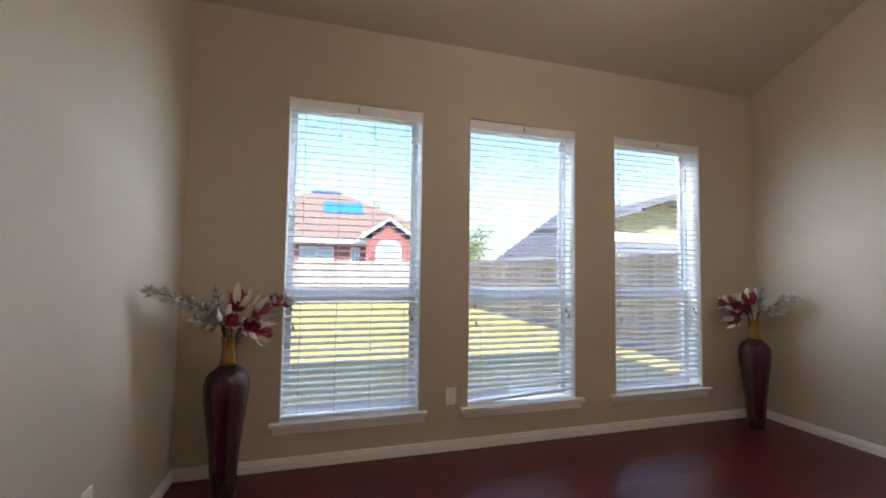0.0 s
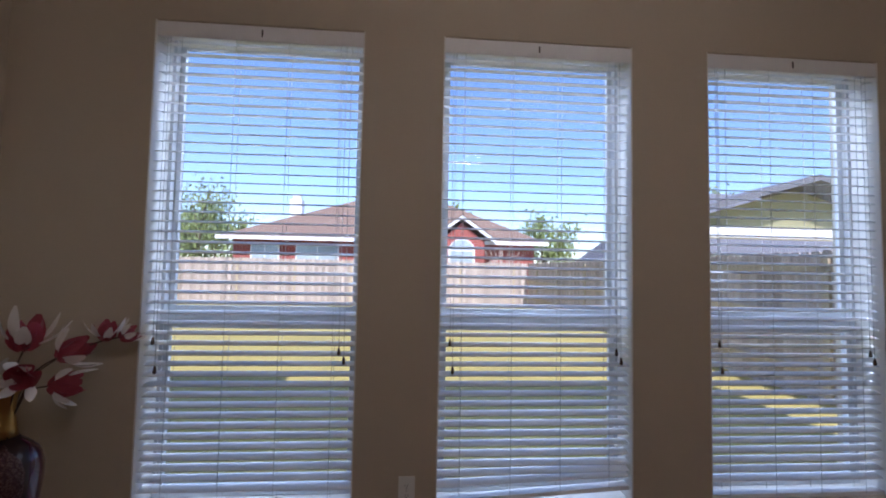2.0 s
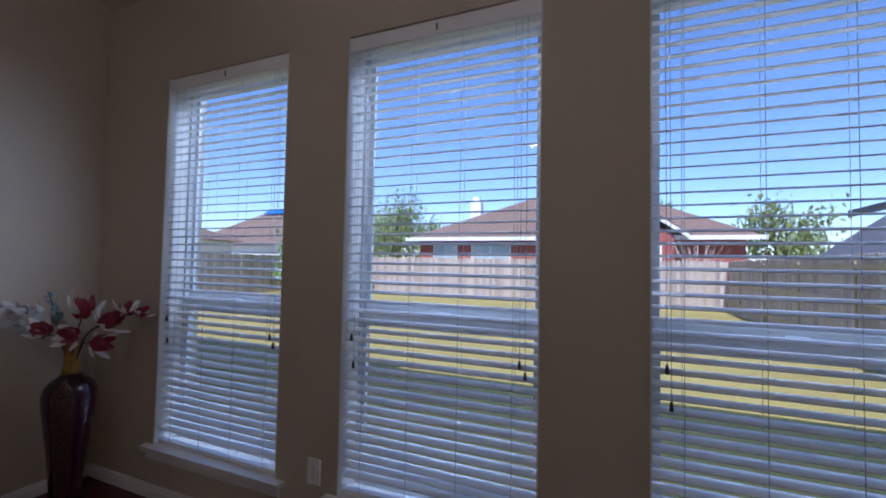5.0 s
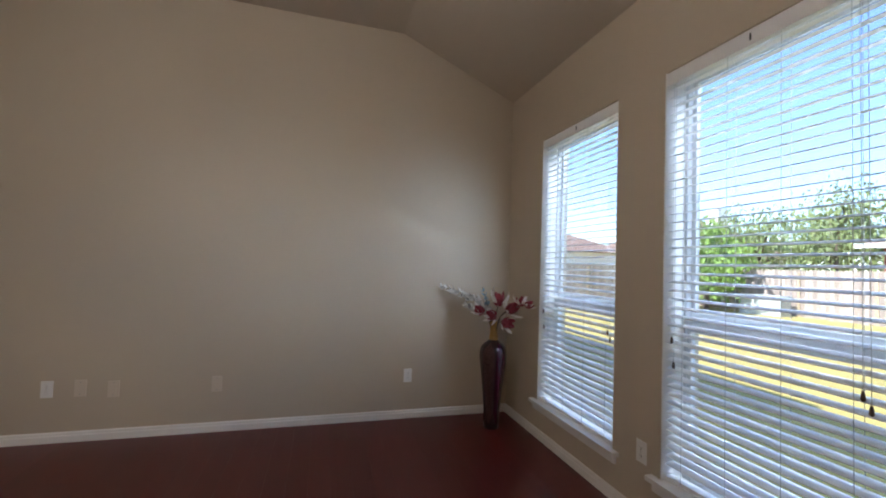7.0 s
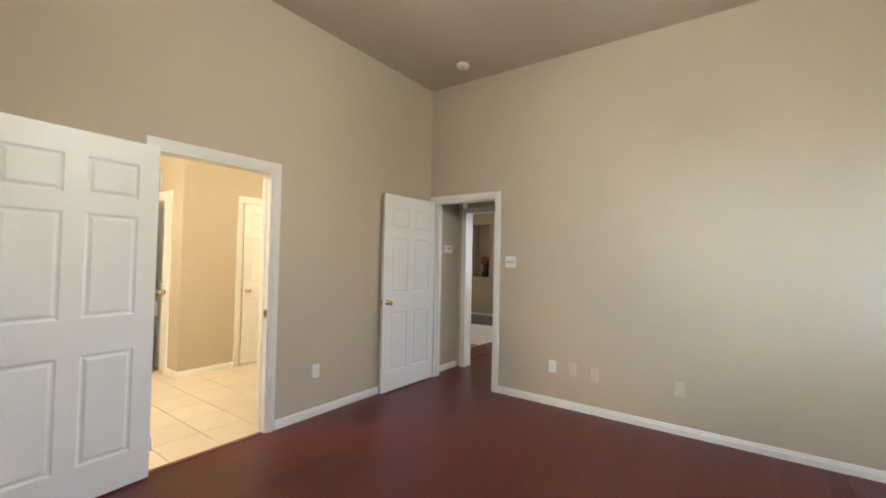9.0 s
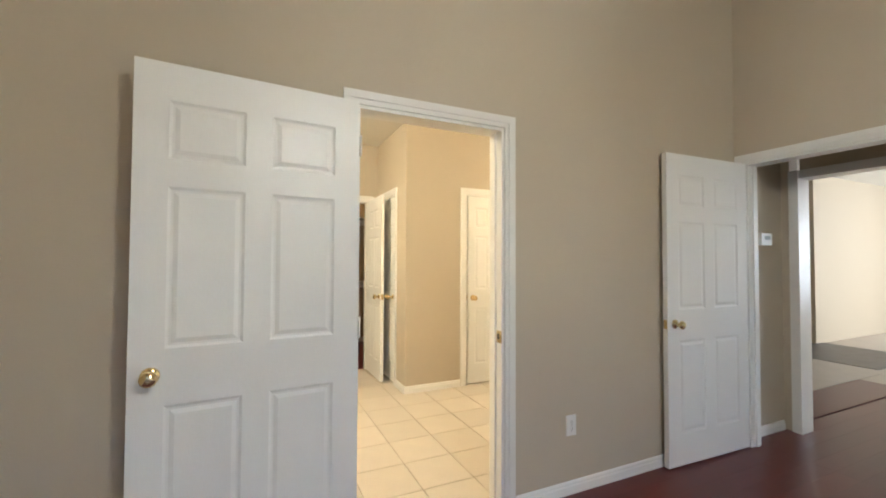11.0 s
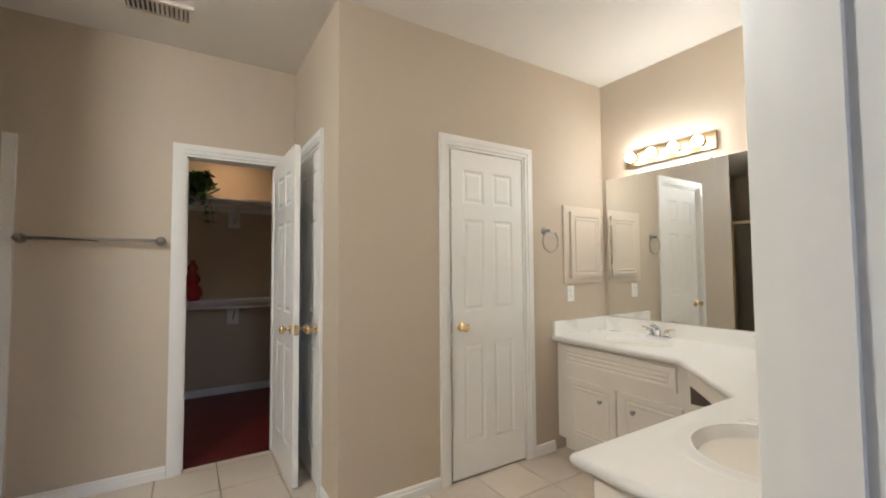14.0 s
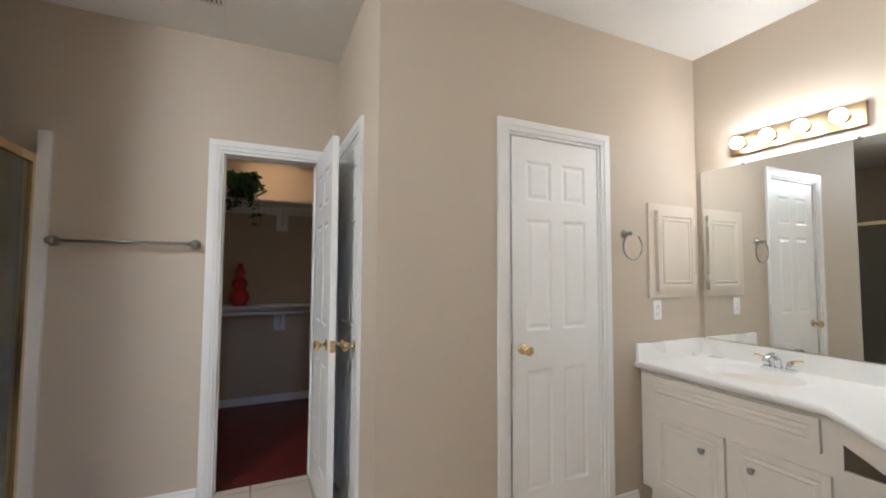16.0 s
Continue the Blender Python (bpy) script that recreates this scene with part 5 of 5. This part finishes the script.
def hip_roof(bm, x0, x1, y0, y1, z0, z1, ridge):
    e = 0.0
    v = [bm.verts.new(p) for p in ((x0, y0, z0), (x1, y0, z0), (x1, y1, z0), (x0, y1, z0), (*ridge[0], z1), (*ridge[1], z1))]
    for f in ((0, 1, 5, 4), (1, 2, 5), (2, 3, 4, 5), (3, 0, 4), (3, 2, 1, 0)):
        bm.faces.new([v[i] for i in f])


hs = thing("brick_house", "red brick house with brown hip roof and blue tarps", "house", (0, 0, G))
E = 3.05
part("wall", boxes((-8.0, 8.6, 21.2, 34.5, 0, E)), EXTBRICK, hs, "red brick walls")
bm = bmesh.new()
hip_roof(bm, -8.6, 9.2, 20.6, 35.2, E + 0.02, E + 4.0, ((0.1, 28.0), (1.9, 28.0)))
roof = part("roof", bm, SHINGLE, hs, "brown shingle hip roof")
part("fascia", boxes((-8.65, 9.25, 20.5, 20.6, E - 0.14, E + 0.06)), FASCIA, hs)
part("chimney", boxes((-6.9, -6.1, 27.4, 28.2, 3.0, 6.2), (-6.75, -6.25, 27.55, 28.05, 6.2, 6.6), bv=0.03), FASCIA, hs, "white chimney")
sl = 4.0 / 7.4
for x0, x1, ya, yb in ((0.75, 3.2, 24.2, 26.0),):
    bm = bmesh.new()
    lift = 0.05
    ring_loft(bm, [[(x0, ya, E + (ya - 20.6) * sl + u), (x1, ya, E + (ya - 20.6) * sl + u), (x1 + 0.1, yb, E + (yb - 20.6) * sl + u), (x0 - 0.05, yb, E + (yb - 20.6) * sl + u)] for u in (lift, lift + 0.03)], smooth=False)
    part("tarp", bm, TARP, roof, "bright blue tarp")
part("tarp", boxes((0.0, 1.9, 27.6, 28.4, E + 3.85, E + 4.04)), TARP, roof, "bright blue tarp")
# front gable with arched window
gx = 4.35
bm = bmesh.new()
ring_loft(bm, [[(gx - 1.25, y, 0), (gx + 1.25, y, 0), (gx + 1.25, y, E), (gx, y, E + 1.0), (gx - 1.25, y, E)] for y in (20.35, 21.2)], smooth=False)
gable = part("gable_wall", bm, EXTBRICK, hs, "red brick gable")
for s in (-1, 1):
    bm = bmesh.new()
    ring_loft(bm, [[(gx, y, E + 1.42), (gx + s * 1.85, y, E + 0.10), (gx + s * 1.85, y, E - 0.12), (gx, y, E + 1.2)] for y in (20.05, 20.25)], smooth=False)
    part("barge_board", bm, FASCIA, hs, "white barge board")
    bm = bmesh.new()
    ring_loft(bm, [[(gx, y, E + 1.46), (gx + s * 1.9, y, E + 0.12), (gx + s * 1.9, y, E + 0.06), (gx, y, E + 1.40)] for y in (20.02, 24.0)], smooth=False)
    part("gable_roof", bm, SHINGLE, hs)
w = part("window", boxes((gx - 0.72, gx + 0.72, 20.26, 20.34, 0.7, 2.55)), FASCIA, hs, "arched white-framed window")
bm = bmesh.new()
arc = [(gx + 0.72 * math.cos(a), 2.55 + 0.62 * math.sin(a)) for a in [i * math.pi / 14 for i in range(15)]]
ring_loft(bm, [[(x, y, z) for x, z in arc] for y in (20.26, 20.34)], smooth=False)
part("arch", bm, FASCIA, w)
for z0, z1 in ((0.8, 1.55), (1.62, 2.5)):
    part("pane", boxes((gx - 0.62, gx + 0.62, 20.24, 20.258, z0, z1)), PANEGREY, w)
bm = bmesh.new()
ring_loft(bm, [[(gx + (x - gx) * 0.86, y, 2.6 + (z - 2.55) * 0.85) for x, z in arc] for y in (20.24, 20.258)], smooth=False)
part("pane", bm, PANEGREY, w)
for x0, x1 in ((-0.4, 1.3), (-4.6, -2.4), (2.35, 2.75), (-7.0, -5.6)):
    w = part("window", boxes((x0 - 0.06, x1 + 0.06, 21.14, 21.195, 0.85, 2.72)), FASCIA, hs)
    part("pane", boxes((x0, (x0 + x1) / 2 - 0.03, 21.12, 21.139, 0.92, 2.65)), PANEGREY, w)
    part("pane", boxes(((x0 + x1) / 2 + 0.03, x1, 21.12, 21.139, 0.92, 2.65)), PANEGREY, w)

gh = thing("grey_house", "neighbouring house with grey shingle hip roof and white chimney", "house", (0, 0, G))
part("wall", boxes((11.7, 23.5, 11.6, 20.6, 0, 2.13)), EXTBRICK, gh)
bm = bmesh.new()
hip_roof(bm, 11.1, 24.1, 11.0, 21.2, 2.15, 5.25, ((13.5, 16.1), (20.1, 16.1)))
part("roof", bm, GSHINGLE, gh, "grey shingle hip roof")
part("fascia", boxes((11.0, 11.1, 11.0, 21.2, 2.0, 2.2), (11.0, 24.1, 10.9, 11.0, 2.0, 2.2)), FASCIA, gh)
part("chimney", boxes((12.0, 12.8, 13.0, 13.8, 0, 4.35), (12.25, 12.55, 13.25, 13.55, 4.35, 4.62), bv=0.02), FASCIA, gh, "white chimney with cap")
pc = thing("patio_cover", "white patio cover with olive gable siding over the fence", "patio cover", (0, 0, G))
bm = bmesh.new()
ring_loft(bm, [[(8.1, y, 2.75), (11.7, y, 3.78), (15.3, y, 2.75)] for y in (8.2, 8.3)], smooth=False)
part("gable_siding", bm, SIDING, pc, "olive siding in the gable")
for s in (-1, 1):
    bm = bmesh.new()
    ring_loft(bm, [[(11.7, y, 4.05), (11.7 + s * 4.2, y, 2.83), (11.7 + s * 4.2, y, 2.68), (11.7, y, 3.9)] for y in (7.5, 9.6)], smooth=False)
    part("roof_slope", bm, GSHINGLE, pc)
part("beam", boxes((7.9, 15.5, 7.75, 8.15, 2.45, 2.72)), FASCIA, pc)
for x in (8.45, 14.8):
    part("post", boxes((x - 0.16, x + 0.16, 7.8, 8.1, 0, 2.45)), FASCIA, pc)

lh = thing("far_house", "distant house with pale walls and brown roof with blue tarp", "house", (0, 0, G))
part("wall", boxes((-32, -20.5, 24, 34, 0, 2.9)), FASCIA, lh)
bm = bmesh.new()
hip_roof(bm, -32.6, -20, 23.4, 34.6, 2.92, 6.4, ((-28, 29), (-24.5, 29)))
r = part("roof", bm, SHINGLE, lh)
bm = bmesh.new()
ring_loft(bm, [[(-28, 28.0 + u, 6.0 + u), (-25, 28.0 + u, 6.0 + u), (-24.6, 28.9 + u, 6.55 + u), (-28, 28.9 + u, 6.55 + u)] for u in (0, 0.04)], smooth=False)
part("tarp", bm, TARP, r, "blue tarp")
part("chimney", boxes((-22.0, -21.0, 27.5, 28.5, 2.9, 6.7)), FASCIA, lh, "white chimney")
wh = thing("side_house", "neighbouring house with brown roof and white gable beyond the side fence", "house", (0, 0, G))
part("wall", boxes((-30, -19, 5, 17, 0, 2.7)), FASCIA, wh)
bm = bmesh.new()
hip_roof(bm, -30.6, -18.4, 4.4, 17.6, 2.72, 5.0, ((-24.5, 9), (-24.5, 13)))
part("roof", bm, SHINGLE, wh)


def tree(name, label, at, height, spread, seed, material, leaves=2600, trunk=0.14, low=0.35, leaf_size=0.10):
    rnd = random.Random(seed)
    t = thing(name, label, "tree", (*at, G))
    bm = bmesh.new()
    tube(bm, [(0, 0, 0), (0.05, 0.03, height * low), (rnd.uniform(-.2, .2), 0.1, height * 0.75)], [trunk, trunk * 0.75, trunk * 0.2], 8)
    tips = []
    for k in range(11):
        a, z = k * 2.4, height * (low * 0.7 + 0.5 * rnd.random())
        r = spread * rnd.uniform(0.45, 1.0) * (1.15 - z / height * 0.5)
        p = Vector((r * math.cos(a), r * math.sin(a), z + height * rnd.uniform(0.08, 0.28)))
        p.z = min(p.z, height * 0.93)
        tube(bm, [(0.03, 0.02, z * 0.8), Vector((p.x * 0.5, p.y * 0.5, (z + p.z) / 2)), p], [trunk * 0.4, trunk * 0.25, 0.015], 6)
        tips.append(p)
    tips.append(Vector((0.1, 0, height * 0.92)))
    part("trunk", bm, BARK, t)
    verts, faces = [], []
    for i in range(leaves):
        c = rnd.choice(tips)
        f = rnd.gauss(0, 1), rnd.gauss(0, 1), rnd.gauss(0, 1)
        p = c * rnd.uniform(0.72, 1.03) + Vector((f[0] * spread * 0.20, f[1] * spread * 0.20, f[2] * height * 0.075))
        p.z = max(p.z, 0.05)
        q = Euler((rnd.uniform(0, 6.28), rnd.uniform(0, 6.28), rnd.uniform(0, 6.28))).to_matrix()
        s = leaf_size * rnd.uniform(0.6, 1.3)
        k = len(verts)
        verts += [p + q @ Vector(v) * s for v in ((-1, 0, 0), (0, -0.55, 0.15), (1, 0, 0), (0, 0.55, 0.15))]
        faces.append((k, k + 1, k + 2, k + 3))
    me = bpy.data.meshes.new("crown")
    me.from_pydata(verts, [], faces)
    me.materials.append(material)
    c = new("crown", me)
    c.parent = t


tree("bush", "large bright green leafy bush in the yard corner", (-10.7, 14.6), 3.9, 1.7, 1, LEAF2, 4200, 0.12, 0.1, 0.12)
tree("tree", "olive-green tree behind the back fence", (-10.6, 22.6), 6.4, 2.3, 2, LEAF, 2200)
tree("tree", "olive-green tree behind the back fence", (-14.6, 21.4), 5.2, 2.9, 3, LEAF, 2600)
tree("tree", "olive-green tree behind the back fence", (-12.2, 19.8), 4.8, 2.6, 4, LEAF, 2600)
tree("tree", "dark green tree rising behind the brick house", (6.0, 42), 8.6, 2.2, 6, LEAF, 1800, leaf_size=0.22)
tree("tree", "dark green tree rising behind the houses", (17.0, 46), 8.6, 4.0, 7, LEAF, 2400, leaf_size=0.24)
tree("tree", "dark green tree rising behind the grey house", (24.0, 28), 8.0, 2.4, 8, LEAF, 1800, leaf_size=0.2)
tree("tree", "dark green tree on the horizon", (-26.0, 46), 8.5, 4.0, 9, LEAF, 2400, leaf_size=0.24)
tree("tree", "olive-green tree behind the brick house", (-13.0, 30), 6.2, 3.0, 12, LEAF, 2600, leaf_size=0.16)
# bare shrub beside the gable
sb = thing("bare_shrub", "leafless pale shrub in front of the brick house", "shrub", (6.5, 19.9, G))
rnd = random.Random(3)
bm = bmesh.new()
for k in range(46):
    a, r = rnd.uniform(0, 6.28), rnd.uniform(0.3, 1.3)
    h = rnd.uniform(1.9, 2.9)
    tube(bm, [(0, 0, 0.0), (r * .4 * math.cos(a), r * .4 * math.sin(a), h * .6), (r * math.cos(a), r * math.sin(a), h)], [0.02, 0.014, 0.006], 4)
part("twigs", bm, FENCE, sb)
ub = thing("deck_box", "pale grey-green plastic storage box by the fence", "storage box", (-8.9, 15.6, G), 8)
part("box_body", boxes((-0.75, 0.75, -0.35, 0.35, 0, 0.72), bv=0.03), BOXGREY, ub)
part("lid", boxes((-0.78, 0.78, -0.38, 0.38, 0.725, 0.80), bv=0.02), BOXGREY, ub)

# ---- floor pieces ----
def plank_mesh(L, w, t=0.018):
    bm = boxes((0, L, 0, w - 0.0006, -t, 0))
    bmesh.ops.recalc_face_normals(bm, faces=bm.faces[:])
    me = bpy.data.meshes.new("plank")
    bm.to_mesh(me)
    bm.free()
    me.materials.append(WOODFLOOR)
    return me


def lay_planks(parent, x0, x1, y0, y1, w, seed):
    rnd = random.Random(seed)
    cache = {}
    n = math.ceil((y1 - y0) / w - 1e-6)
    for j in range(n):
        ww = min(w, y1 - (y0 + j * w))
        x = x0
        first = True
        while x < x1 - 1e-6:
            L = rnd.choice((0.45, 0.75)) if first else 1.2
            first = False
            L = min(L, x1 - x)
            if x1 - (x + L) < 0.15:
                L = x1 - x
            key = (round(L, 3), round(ww, 4))
            if key not in cache:
                cache[key] = plank_mesh(L - 0.0006, ww)
            share("plank", cache[key], parent, Matrix.Translation((x, y0 + j * w, 0)))
            x += L


lay_planks(floor, -0.12, XE, YB, 0.0, 0.127, 1)
lay_planks(floor, -3.0, -0.12, YB, -3.55, 0.127, 2)
lay_planks(closet_floor, 0.9, 3.6, YCB, YC - 0.06, 0.127, 3)

s, g = 0.335, 0.005
bm = boxes((g / 2, s - g / 2, g / 2, s - g / 2, -0.014, 0.0))
bmesh.ops.bevel(bm, geom=[e for e in bm.edges if e.verts[0].co.z > -0.001 and e.verts[1].co.z > -0.001], offset=0.0025, segments=1, affect="EDGES")
bmesh.ops.recalc_face_normals(bm, faces=bm.faces[:])
tile_me = bpy.data.meshes.new("tile")
bm.to_mesh(tile_me)
bm.free()
tile_me.materials.append(TILE)
cuts = {}
for i in range(-6, 9):
    for j in range(-6, 10):
        x0, y0 = 1.66 + s * i, -6.395 + s * (j - 3)
        xa, xb, ya, yb = max(x0, XV), min(x0 + s, 3.5), max(y0, YC - 0.06), min(y0 + s, YB - 0.04)
        if xb - xa < 0.02 or yb - ya < 0.02:
            continue
        if xb - xa > s - 1e-4 and yb - ya > s - 1e-4:
            share("tile", tile_me, bath_floor, Matrix.Translation((x0, y0, 0)))
        else:
            o = part("tile", boxes((xa + g / 2, xb - g / 2, ya + g / 2, yb - g / 2, -0.014, 0)), TILE, bath_floor)
part("threshold", boxes((D2[0] + 0.017, D2[1] - 0.017, YB - 0.04, YB + 0.004, -0.01, 0.005), bv=0.002), WOODFLOOR, bath_floor, "dark wooden threshold strip")
